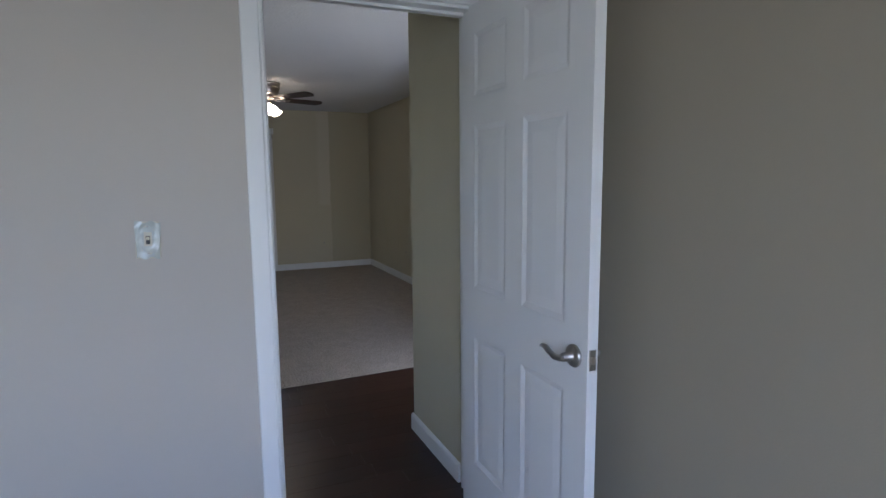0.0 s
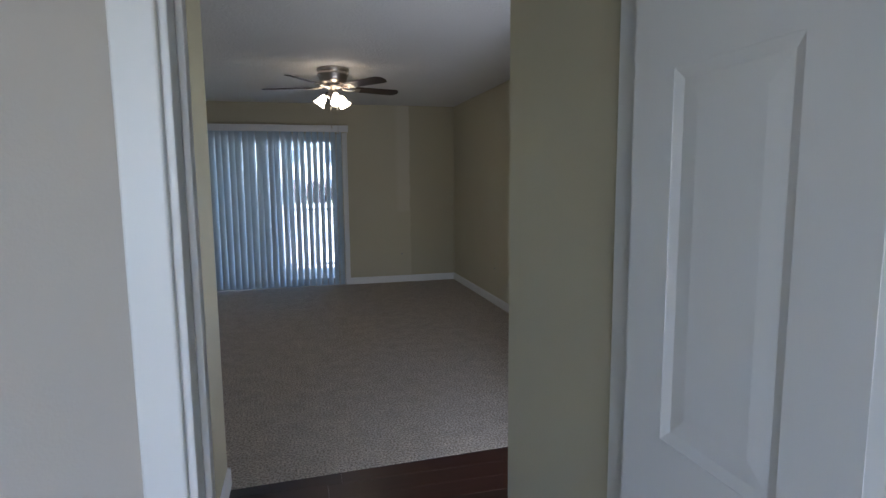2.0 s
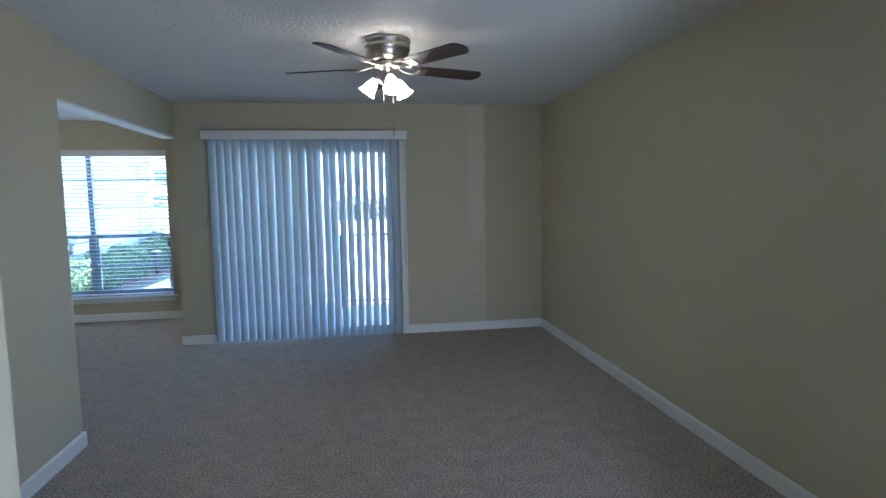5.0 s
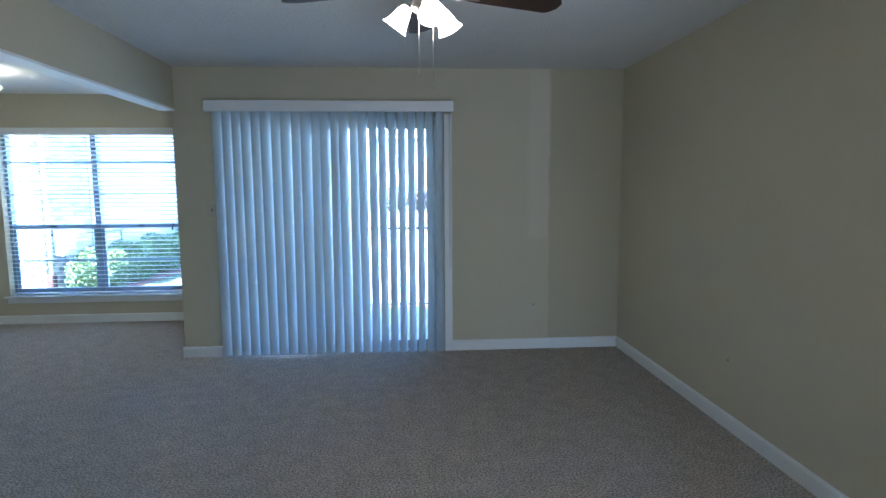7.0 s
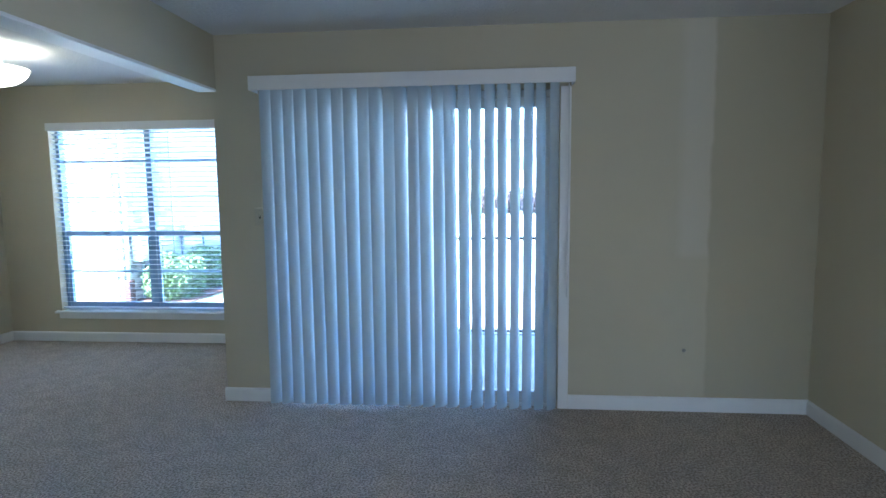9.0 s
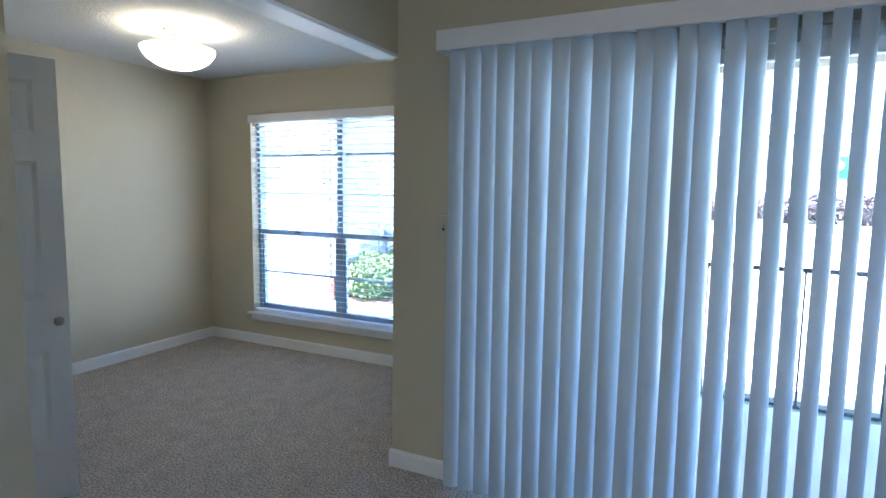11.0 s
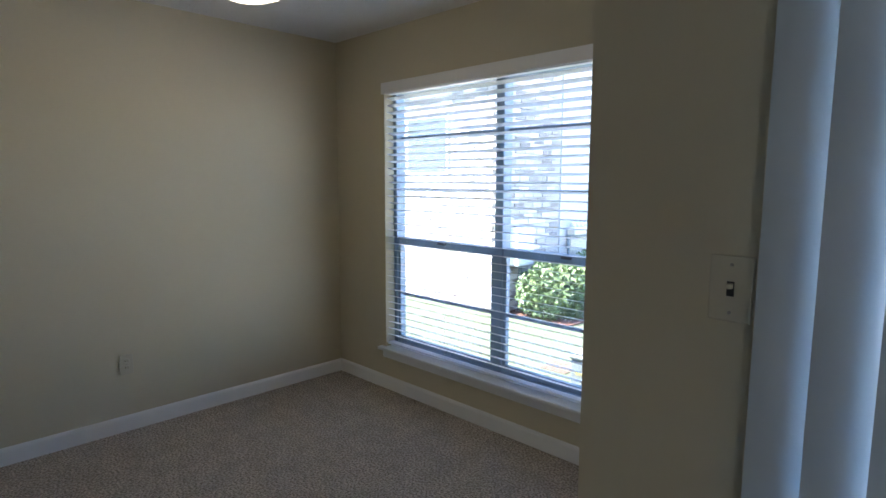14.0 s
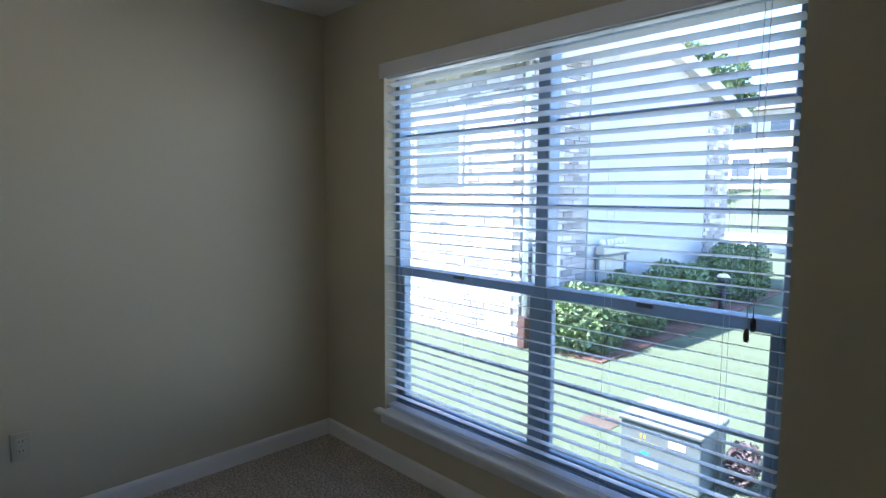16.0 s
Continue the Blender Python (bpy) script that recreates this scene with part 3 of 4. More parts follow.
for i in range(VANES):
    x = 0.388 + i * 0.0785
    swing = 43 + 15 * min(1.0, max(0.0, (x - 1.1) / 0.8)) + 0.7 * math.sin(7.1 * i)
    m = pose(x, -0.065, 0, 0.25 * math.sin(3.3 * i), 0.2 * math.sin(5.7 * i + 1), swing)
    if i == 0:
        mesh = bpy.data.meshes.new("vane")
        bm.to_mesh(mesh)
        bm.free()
        mesh.materials.append(M_VANE_SKYLIT)
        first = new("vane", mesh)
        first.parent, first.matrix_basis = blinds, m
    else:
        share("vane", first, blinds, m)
    hook = bmesh.new()
    box(hook, x - 0.004, x + 0.004, -0.069, -0.061, 2.066, 2.078)
    part("vane_clip", hook, M_CORD, blinds)
bm = bmesh.new()
tube(bm, [(2.285, -0.075, 2.07), (2.287, -0.076, 1.2), (2.285, -0.072, 0.75)], 0.004, 6)
part("wand", bm, M_CORD, blinds, "white tilt wand")
# white side casing right of the door
bm = bmesh.new()
soft_box(bm, 2.243, 2.308, -0.014, -0.001, 0.0, 2.06, 0.003)
structure("trim_patio_door", bm, M_TRIM, "white casing board beside the patio door", "trim")

# ---- nook window ----
window = thing("window_1", "twin single-hung aluminium window with narrow muntins", "window")
window["kind"] = "structure"
wx0, wx1, wz0, wz1 = WIN
YF = 1.53
for nm, x0, x1, z0, z1 in (("frame", wx0 + 0.001, wx0 + 0.035, wz0, wz1 - 0.001), ("frame", wx1 - 0.035, wx1 - 0.001, wz0, wz1 - 0.001),
                           ("frame", wx0 + 0.035, wx1 - 0.035, wz1 - 0.035, wz1 - 0.001), ("frame", wx0 + 0.035, wx1 - 0.035, wz0 + 0.001, wz0 + 0.03),
                           ("mullion", -1.462, -1.402, wz0 + 0.03, wz1 - 0.035)):
    bar(nm, x0, x1, YF - 0.035, YF + 0.045, z0, z1, M_ALU, window)
for a, b in ((wx0 + 0.035, -1.462), (-1.402, wx1 - 0.035)):
    low = bar("lower_sash", a, b, YF - 0.028, YF + 0.002, 1.02, 1.065, M_ALU, window)
    bar("bottom_rail", a, b, YF - 0.028, YF + 0.002, wz0 + 0.03, wz0 + 0.075, M_ALU, low)
    bar("stile", a, a + 0.028, YF - 0.028, YF + 0.002, wz0 + 0.075, 1.02, M_ALU, low)
    bar("stile", b - 0.028, b, YF - 0.028, YF + 0.002, wz0 + 0.075, 1.02, M_ALU, low)
    bar("muntin", a + 0.028, b - 0.028, YF - 0.020, YF - 0.006, 0.665, 0.685, M_ALU, low)
    up = bar("upper_sash", a, b, YF + 0.004, YF + 0.034, 1.035, 1.065, M_ALU, window)
    for z in (1.395, 1.74):
        bar("muntin", a, b, YF + 0.010, YF + 0.024, z - 0.010, z + 0.010, M_ALU, up)
    for z0, z1, y, q in ((wz0 + 0.075, 1.02, YF - 0.013, low), (1.065, wz1 - 0.035, YF + 0.018, up)):
        bm = bmesh.new()
        box(bm, a + 0.005, b - 0.005, y - 0.002, y + 0.002, z0, z1)
        g = part("pane", bm, M_GLASS, q, "clear glass pane")
        g.visible_shadow = False
    bm = bmesh.new()
    soft_box(bm, (a + b) / 2 - 0.03, (a + b) / 2 + 0.03, YF - 0.045, YF - 0.028, 1.045, 1.062, 0.003)
    part("sash_lock", bm, M_BRONZE, low, "dark sash lock")
# stool and apron
bm = bmesh.new()
soft_box(bm, wx0 - 0.045, wx1 + 0.045, NOOK_Y - 0.045, NOOK_Y - 0.001, 0.280, 0.302, 0.006)
soft_box(bm, wx0 + 0.001, wx1 - 0.001, NOOK_Y - 0.002, YF - 0.036, 0.280, 0.3005, 0.001)
part("window_sill", bm, M_TRIM, window, "white painted window stool")
bm = bmesh.new()
soft_box(bm, wx0 - 0.02, wx1 + 0.02, NOOK_Y - 0.016, NOOK_Y - 0.001, 0.225, 0.279, 0.004)
part("apron", bm, M_TRIM, window)

slats = thing("venetian_blinds", "white wide-slat horizontal blinds lowered with the slats open", "blinds")
YB = 1.455
bm = bmesh.new()
soft_box(bm, wx0 - 0.015, wx1 + 0.012, NOOK_Y - 0.018, NOOK_Y - 0.006, 2.022, 2.094, 0.003)
soft_box(bm, wx0 - 0.015, wx0 - 0.009, NOOK_Y - 0.006, NOOK_Y - 0.001, 2.022, 2.094, 0.001)
part("valance", bm, M_TRIM, slats, "white slat valance")
bm = bmesh.new()
soft_box(bm, wx0 + 0.006, wx1 - 0.006, YB - 0.025, YB + 0.025, 2.02, 2.055, 0.003)
part("head_rail", bm, M_TRIM, slats)
SLAT_P = 0.046
bm = bmesh.new()
L = (wx1 - wx0 - 0.016) / 2
top, bot = [], []
for u in (-0.5, -0.25, 0, 0.25, 0.5):
    y, z = u * 0.050, 0.0010 * (1 - (2 * u) ** 2)
    top.append([bm.verts.new((s * L, y, z + 0.0009)) for s in (-1, 1)])
    bot.append([bm.verts.new((s * L, y, z - 0.0009)) for s in (-1, 1)])
for i in range(4):
    bm.faces.new((top[i][0], top[i][1], top[i + 1][1], top[i + 1][0]))
    bm.faces.new((bot[i][0], bot[i + 1][0], bot[i + 1][1], bot[i][1]))
    for s in (0, 1):
        bm.faces.new((top[i][s], top[i + 1][s], bot[i + 1][s], bot[i][s]))
for i in (0, 4):
    bm.faces.new((top[i][0], top[i][1], bot[i][1], bot[i][0]))
slat = None
z, n = 1.992, 0
while z > 0.36:
    m = pose((wx0 + wx1) / 2, YB, z, -13.0 + 1.0 * math.sin(2.3 * n), 0.05 * math.sin(1.7 * n), 0)
    if slat is None:
        slat = part("slat", bm, M_SLAT, slats, "", m)
    else:
        share("slat", slat, slats, m)
    z -= SLAT_P
    n += 1
bm = bmesh.new()
soft_box(bm, wx0 + 0.008, wx1 - 0.008, YB - 0.025, YB + 0.025, 0.318, 0.334, 0.003)
part("bottom_rail", bm, M_SLAT, slats)
for x in (-2.21, -1.80, -1.10, -0.69):
    for y in (YB - 0.026, YB + 0.026):
        bm = bmesh.new()
        tube(bm, [(x, y, 2.02), (x, y, 1.2), (x, y, 0.33)], 0.0006, 5)
        part("ladder_cord", bm, M_CORD, slats)
for dx, z1 in ((-0.605, 1.075), (-0.622, 1.04)):
    bm = bmesh.new()
    tube(bm, [(dx, YB - 0.030, 2.02), (dx - 0.004, YB - 0.031, 1.5), (dx, YB - 0.031, z1)], 0.0014, 5)
    cord = part("lift_cord", bm, M_CORD, slats, "white lift cord")
    bm = bmesh.new()
    lathe(bm, [(0, 0.0), (0.004, 0.0), (0.008, -0.012), (0.009, -0.03), (0.006, -0.042), (0, -0.044)], (dx, YB - 0.031, z1 + 0.004), 10)
    part("tassel", bm, M_BRONZE, cord, "brown wooden cord tassel")

# ---- ceiling fan with lamps ----
FAN = Vector((2.0, -2.38, 0))
fan = thing("ceiling_fan", "brushed nickel ceiling fan with five dark blades and lit glass shades", "ceiling fan")
bm = bmesh.new()
lathe(bm, [(0, 2.4399), (0.140, 2.4399), (0.146, 2.432), (0.146, 2.416), (0.136, 2.410), (0.136, 2.398), (0.142, 2.392), (0.142, 2.376), (0.132, 2.368),
           (0.128, 2.346), (0.116, 2.322), (0.094, 2.308), (0.075, 2.300), (0, 2.300)], FAN, 40)
part("motor_housing", bm, M_NICKEL, fan, "stepped brushed nickel housing")
bm = bmesh.new()
lathe(bm, [(0, 2.300), (0.085, 2.300), (0.09, 2.292), (0.09, 2.276), (0.08, 2.268), (0.045, 2.262), (0.042, 2.225), (0.058, 2.215), (0.060, 2.190), (0.046, 2.172), (0.02, 2.166), (0.012, 2.150), (0, 2.148)], FAN, 32)
part("light_hub", bm, M_NICKEL, fan)
for k in range(5):
    ang = 90 + 72 * k
    base = Matrix.Translation(FAN + Vector((0, 0, 2.272))) @ Matrix.Rotation(radians(ang), 4, "Z")
    bm = bmesh.new()
    outline = [(0.205, -0.050), (0.26, -0.058), (0.45, -0.064), (0.618, -0.067), (0.636, -0.058), (0.662, -0.022), (0.662, 0.022), (0.636, 0.058), (0.618, 0.067), (0.45, 0.064), (0.26, 0.058), (0.205, 0.050)]
    lo = [bm.verts.new((x, y, -0.003)) for x, y in outline]
    hi = [bm.verts.new((x, y, 0.003)) for x, y in outline]
    bm.faces.new(lo), bm.faces.new(hi)
    for i in range(len(outline)):
        j = (i + 1) % len(outline)
        bm.faces.new((lo[i], lo[j], hi[j], hi[i]))
    blade = part("blade", bm, M_BLADE, fan, "dark walnut fan blade", base @ Matrix.Rotation(radians(-12), 4, "X"))
    bm = bmesh.new()
    for s in (-1, 1):
        tube(bm, [(0.075, s * 0.012, 0.012), (0.12, s * 0.035, 0.004), (0.165, s * 0.040, -0.004), (0.21, s * 0.020, -0.008), (0.25, s * 0.006, -0.008)], [0.006, 0.006, 0.006, 0.006, 0.004], 8)
    soft_box(bm, 0.20, 0.262, -0.030, 0.030, -0.010, -0.004, 0.002)
    part("blade_iron", bm, M_NICKEL, blade, "scrolled nickel blade bracket", Matrix.Rotation(radians(-4), 4, "X"))
for k in range(3):
    ang = radians(-82 + 120 * k)
    out = Vector((math.cos(ang), math.sin(ang), 0))
    bm = bmesh.new()
    tube(bm, [FAN + out * 0.045 + Vector((0, 0, 2.20)), FAN + out * 0.075 + Vector((0, 0, 2.205)), FAN + out * 0.088 + Vector((0, 0, 2.19))], 0.012, 10)
    arm = part("lamp_arm", bm, M_NICKEL, fan)
    tilt = Matrix.Rotation(ang, 4, "Z") @ Matrix.Rotation(radians(-38), 4, "Y")
    bm = bmesh.new()
    lathe(bm, [(0.018, 0.012), (0.024, 0.0), (0.030, -0.012), (0.036, -0.035), (0.042, -0.060), (0.050, -0.080), (0.058, -0.090), (0.055, -0.089), (0.047, -0.076), (0.038, -0.057), (0.032, -0.032), (0.02, -0.006), (0, -0.004)],
          FAN + out * 0.088 + Vector((0, 0, 2.195)), 24, tilt)
    part("shade", bm, M_BELL, arm, "lit frosted glass bell shade")
for dx, dy, z1 in ((-0.03, -0.045, 1.90), (0.03, -0.035, 1.85)):
    bm = bmesh.new()
    tube(bm, [FAN + Vector((dx, dy, 2.18)), FAN + Vector((dx, dy, z1 + 0.03))], 0.0016, 6)
    ch = part("pull_chain", bm, M_NICKEL, fan, "thin metal pull chain")
    bm = bmesh.new()
    lathe(bm, [(0, 0.032), (0.003, 0.03), (0.0055, 0.012), (0.005, 0.002), (0, 0.0)], FAN + Vector((dx, dy, z1)), 10)
    part("pull_knob", bm, M_NICKEL, ch)

# ---- nook lamp ----
NL = Vector((-1.66, 0.12, 0))
lamp = thing("ceiling_light", "semi-flush ceiling light with a lit frosted glass bowl", "ceiling light")
bm = bmesh.new()
lathe(bm, [(0, 2.4399), (0.082, 2.4399), (0.088, 2.434), (0.086, 2.416), (0.072, 2.404), (0.03, 2.400), (0, 2.400)], NL, 32)
part("canopy", bm, M_NICKEL, lamp, "brushed nickel ceiling canopy")
bm = bmesh.new()
prof = [(0.222, 2.309), (0.214, 2.283), (0.186, 2.245), (0.141, 2.213), (0.083, 2.191), (0.03, 2.184), (0, 2.183)]
lathe(bm, prof + [(0, 2.189), (0.083, 2.197), (0.137, 2.219), (0.180, 2.251), (0.208, 2.287), (0.215, 2.309), (0.222, 2.309)], NL, 48)
part("bowl", bm, M_BOWL, lamp, "lit frosted glass bowl")
for dx in (-0.07, 0.07):
    bm = bmesh.new()
    lathe(bm, [(0, 2.222), (0.018, 2.228), (0.028, 2.245), (0.027, 2.262), (0.016, 2.285), (0.013, 2.300), (0, 2.302)], NL + Vector((dx, 0, 0)), 16)
    bulb = part("bulb", bm, M_BULB, lamp, "lit round bulb")
    bm = bmesh.new()
    tube(bm, [NL + Vector((dx, 0, 2.302)), NL + Vector((dx * 0.9, 0, 2.36)), NL + Vector((dx * 0.6, 0, 2.402))], 0.012, 10)
    part("socket", bm, M_NICKEL, bulb)
for k in range(3):
    a = radians(30 + 120 * k)
    bm = bmesh.new()
    tube(bm, [NL + Vector((0.060 * math.cos(a), 0.060 * math.sin(a), 2.418)), NL + Vector((0.062 * math.cos(a), 0.062 * math.sin(a), 2.35)), NL + Vector((0.075 * math.cos(a), 0.075 * math.sin(a), 2.305)),
              NL + Vector((0.19 * math.cos(a), 0.19 * math.sin(a), 2.296)), NL + Vector((0.222 * math.cos(a), 0.222 * math.sin(a), 2.298))], 0.006, 8)
    part("rod", bm, M_NICKEL, lamp, "nickel hanging rod")
    bm = bmesh.new()
    lathe(bm, [(0, 0), (0.009, 0.001), (0.009, 0.012), (0, 0.016)], NL + Vector((0.217 * math.cos(a), 0.217 * math.sin(a), 2.295)), 10, Matrix.Rotation(a, 4, "Z") @ Matrix.Rotation(radians(90), 4, "Y"))
    part("finial", bm, M_NICKEL, lamp)

# ---- narrow panel door at the nook's inner side ----
ndoor = thing("door_3", "white narrow panel door standing open at the nook", "door", pose(-1.30, -1.525, 0.015, rz=76))
ndoor["kind"] = "structure"
panel_door(ndoor, 0.62, 1.97, 0.035, 1, [(0.20, 0.70), (0.93, 1.53), (1.65, 1.87)], 0.09)
bm = bmesh.new()
for s, y in ((1, 0.035), (-1, 0.0)):
    lathe(bm, [(0, 0), (0.012, 0), (0.010, 0.006), (0.008, 0.016), (0.016, 0.024), (0.0205, 0.034), (0.018, 0.043), (0.009, 0.047), (0, 0.048)],
          (0.57, y, 0.83), 20, Matrix.Rotation(radians(-90 * s), 4, "X"))
part("door_handle", bm, M_PEWTER, ndoor, "round brushed metal knob")

# ---- switches, outlets, small wall fittings ----


def plate_thing(name, label, m, kind):
    root = thing(name, label, "outlet" if kind == "outlet" else "light switch", m)
    bm = bmesh.new()
    soft_box(bm, -0.0355, 0.0355, -0.006, -0.0005, -0.058, 0.058, 0.0025)
    pl = part("plate", bm, M_PLATE, root)
    if kind == "outlet":
        for z in (0.020, -0.020):
            bm = bmesh.new()
            soft_box(bm, -0.017, 0.017, -0.009, -0.0055, z - 0.014, z + 0.014, 0.003)
            face = part("socket", bm, M_PLATE, pl)
            for x in (-0.0065, 0.0065):
                bm = bmesh.new()
                box(bm, x - 0.0012, x + 0.0012, -0.0096, -0.0088, z - 0.003, z + 0.006)
                o = part("slot", bm, M_DARK, pl)
    else:
        bm = bmesh.new()
        box(bm, -0.006, 0.006, -0.0068, -0.0058, -0.013, 0.013)
        part("slot", bm, M_DARK, pl)
        bm = bmesh.new()
        soft_box(bm, -0.0045, 0.0045, -0.018, -0.006, 0.001 if kind == "up" else -0.010, 0.010 if kind == "up" else -0.001, 0.0015)
        part("toggle", bm, M_PLATE, pl)
    for z in ((0.042, -0.042) if kind != "outlet" else (0.0,)):
        bm = bmesh.new()
        lathe(bm, [(0, 0), (0.0032, 0), (0.0028, 0.0014), (0, 0.0016)], (0, -0.006, z), 10, Matrix.Rotation(radians(90), 4, "X"))
        part("screw", bm, M_PEWTER, pl)
    return root


bsw = plate_thing("light_switch", "ivory toggle switch with torn clear film beside the bedroom door", pose(1.126, BED_Y0, 1.215, 0, 1.5, 0), "up")
bm = bmesh.new()
cells = {}
for i in range(13):
    for k in range(19):
        x, z = -0.0345 + 0.00575 * i, -0.057 + 0.00633 * k
        r = math.hypot(x / 0.02, z / 0.036)
        lift = 0.0022 + 0.0016 * math.sin(140 * x + 60 * z) * math.sin(90 * z - 70 * x) + 0.0016 * math.sin(9 * r)
        fringe = 0.004 * math.sin(31 * z) if i in (0, 12) else 0.0
        cells[i, k] = bm.verts.new((x + fringe * (i - 6) / 12, -0.0062 - lift, z + (0.004 * math.sin(170 * x) if k in (0, 18) else 0.0)))
for i in range(12):
    for k in range(18):
        if not (4 <= i <= 7 and 6 <= k <= 12):
            bm.faces.new((cells[i, k], cells[i + 1, k], cells[i + 1, k + 1], cells[i, k + 1])).smooth = True
part("film", bm, M_FILM, bsw, "torn glossy clear film")
plate_thing("light_switch", "ivory toggle switch on the hall wall near its end", pose(HALL_L, -5.83, 1.24, 0, 0, 90), "up")
plate_thing("light_switch", "ivory toggle switch on the wall beside the patio blinds", pose(0.284, 0.0, 1.266), "up")
plate_thing("outlet", "ivory double outlet low on the nook wall", pose(NOOK_X, -0.075, 0.395, 0, 0, 90), "outlet")
for m, label in ((pose(3.033, 0.0, 0.398), "small cable socket stub low on the patio wall"), (pose(X_RIGHT, -1.735, 0.41, 0, 0, -90), "small cable socket stub low on the side wall")):
    jack = thing("cable_jack", label, "cable jack", m)
    bm = bmesh.new()
    lathe(bm, [(0, 0), (0.012, 0.0003), (0.012, 0.002), (0.006, 0.003), (0.005, 0.012), (0.003, 0.013), (0, 0.0125)], (0, 0, 0), 12, Matrix.Rotation(radians(90), 4, "X"))
    part("connector", bm, M_PEWTER, jack)

# ---- patio outside the sliding door ----
bm = bmesh.new()
soft_box(bm, 0.141, 4.4, 0.141, 2.02, GROUND + 0.001, -0.045, 0.01, 1)
structure("patio_slab", bm, M_CONC, "grey concrete patio slab in shade", "patio")
bm = bmesh.new()
box(bm, 0.141, 4.4, 0.142, 2.10, 2.46, 2.58)
box(bm, 0.141, 4.4, 1.90, 2.10, 2.26, 2.46)
structure("patio_roof", bm, M_SIDING, "pale painted patio ceiling and edge beam", "roof")
rail = thing("patio_railing", "dark metal railing along the patio edge", "railing")
bar("top_rail", 0.15, 4.25, 1.83, 1.87, 0.945, 0.975, M_RAIL, rail)
bar("bottom_rail", 0.15, 4.25, 1.84, 1.86, 0.03, 0.055, M_RAIL, rail)
for x in (0.17, 1.55, 2.88, 4.22):
    bar("post", x - 0.018, x + 0.018, 1.83, 1.87, -0.044, 0.944, M_RAIL, rail)
bm = bmesh.new()
box(bm, -0.006, 0.006, -0.006, 0.006, 0.055, 0.946)
picket = None
x = 0.28
while x < 4.15:
    if min(abs(x - p) for p in (0.17, 1.55, 2.88, 4.22)) > 0.05:
        if picket is None:
            picket = part("picket", bm, M_RAIL, rail, "", pose(x, 1.85, 0))
        else:
            share("picket", picket, rail, pose(x, 1.85, 0))
    x += 0.115

# ---- ground, paths ----
bm = bmesh.new()
bmesh.ops.create_grid(bm, x_segments=2, y_segments=2, size=1500)
for v in bm.verts:
    v.co.z = GROUND
tagged(part("ground", bm, M_GRASS), "green lawn with worn dry patches", "lawn", kind="structure")


def slab(name, pts, z, mat, label, category):
    bm = bmesh.new()
    lo = [bm.verts.new((x, y, GROUND - 0.05)) for x, y in pts]
    hi = [bm.verts.new((x, y, z)) for x, y in pts]
    bm.faces.new(hi)
    for i in range(len(pts)):
        j = (i + 1) % len(pts)
        bm.faces.new((lo[i], lo[j], hi[j], hi[i]))
    return structure(name, bm, mat, label, category)


slab("parking_lot", [(0.6, 3.0), (60, 3.0), (60, 36.0), (-3.5, 36.0), (-3.5, 15.0), (0.6, 15.0)], GROUND + 0.016, M_CONC, "pale concrete parking court in full sun", "road")
slab("street", [(-40, 19.3), (-3.5, 19.3), (-3.5, 28.0), (-40, 28.0)], GROUND + 0.016, M_CONC, "pale concrete street in full sun", "road")
slab("kerb", [(-40, 19.05), (-3.5, 19.05), (-3.5, 19.29), (-40, 19.29)], GROUND + 0.12, M_CONC, "pale concrete kerb along the street", "kerb")
bm = bmesh.new()
foot = [bm.verts.new(p) for p in ((-40, 29.0, GROUND - 0.05), (-4.0, 29.0, GROUND - 0.05), (-4.0, 60, GROUND - 0.05), (-40, 60, GROUND - 0.05))]
crest = [bm.verts.new(p) for p in ((-40, 39.0, 1.9), (-6.5, 39.0, 1.9), (-6.5, 60, 1.9), (-40, 60, 1.9))]
bm.faces.new(crest)
for i in range(4):
    bm.faces.new((foot[i], foot[(i + 1) % 4], crest[(i + 1) % 4], crest[i]))
structure("grass_bank", bm, M_GRASS, "sunlit grassy bank rising behind the street", "bank")
slab("planting_bed", [(-3.95, 4.75), (-2.95, 4.75), (-2.85, 7.0), (-2.9, 11.4), (-3.95, 11.4)], GROUND + 0.02, M_SOIL, "red mulch bed under the hedge", "planting bed")

# ---- neighbouring house ----
BX, BY0, BY1, BTOP = -3.95, 4.64, 11.16, 2.96
BMID, SLOPE = (BY0 + BY1) / 2, 0.205
house = thing("house", "single-storey gabled house of grey stucco and pale brick", "house")


def gable_prism(bm, x0, x1, y0, y1, z0, z_eave):
    """A block along x whose top follows the two roof slopes."""
    peak = z_eave + SLOPE * (y1 - y0) / 2
    prof = [(y0, z0), (y1, z0), (y1, z_eave), ((y0 + y1) / 2, peak), (y0, z_eave)]
    a = [bm.verts.new((x0, y, z)) for y, z in prof]
    b = [bm.verts.new((x1, y, z)) for y, z in prof]
    bm.faces.new(a), bm.faces.new(b)
    for k in range(5):
        bm.faces.new((a[k], a[(k + 1) % 5], b[(k + 1) % 5], b[k]))


bm = bmesh.new()
gable_prism(bm, -14.0, BX - 0.02, BY0 + 0.02, BY1 - 0.02, GROUND - 0.05, BTOP)
part("core_wall", bm, M_MORTAR, house, "pale mortar behind the brick courses")
bm = bmesh.new()
gable_prism(bm, BX - 0.019, BX + 0.004, 6.07, 9.94, GROUND, BTOP + SLOPE * (6.07 - BY0))
part("stucco_panel", bm, M_STUCCO, house, "grey stucco wall panel in shade")


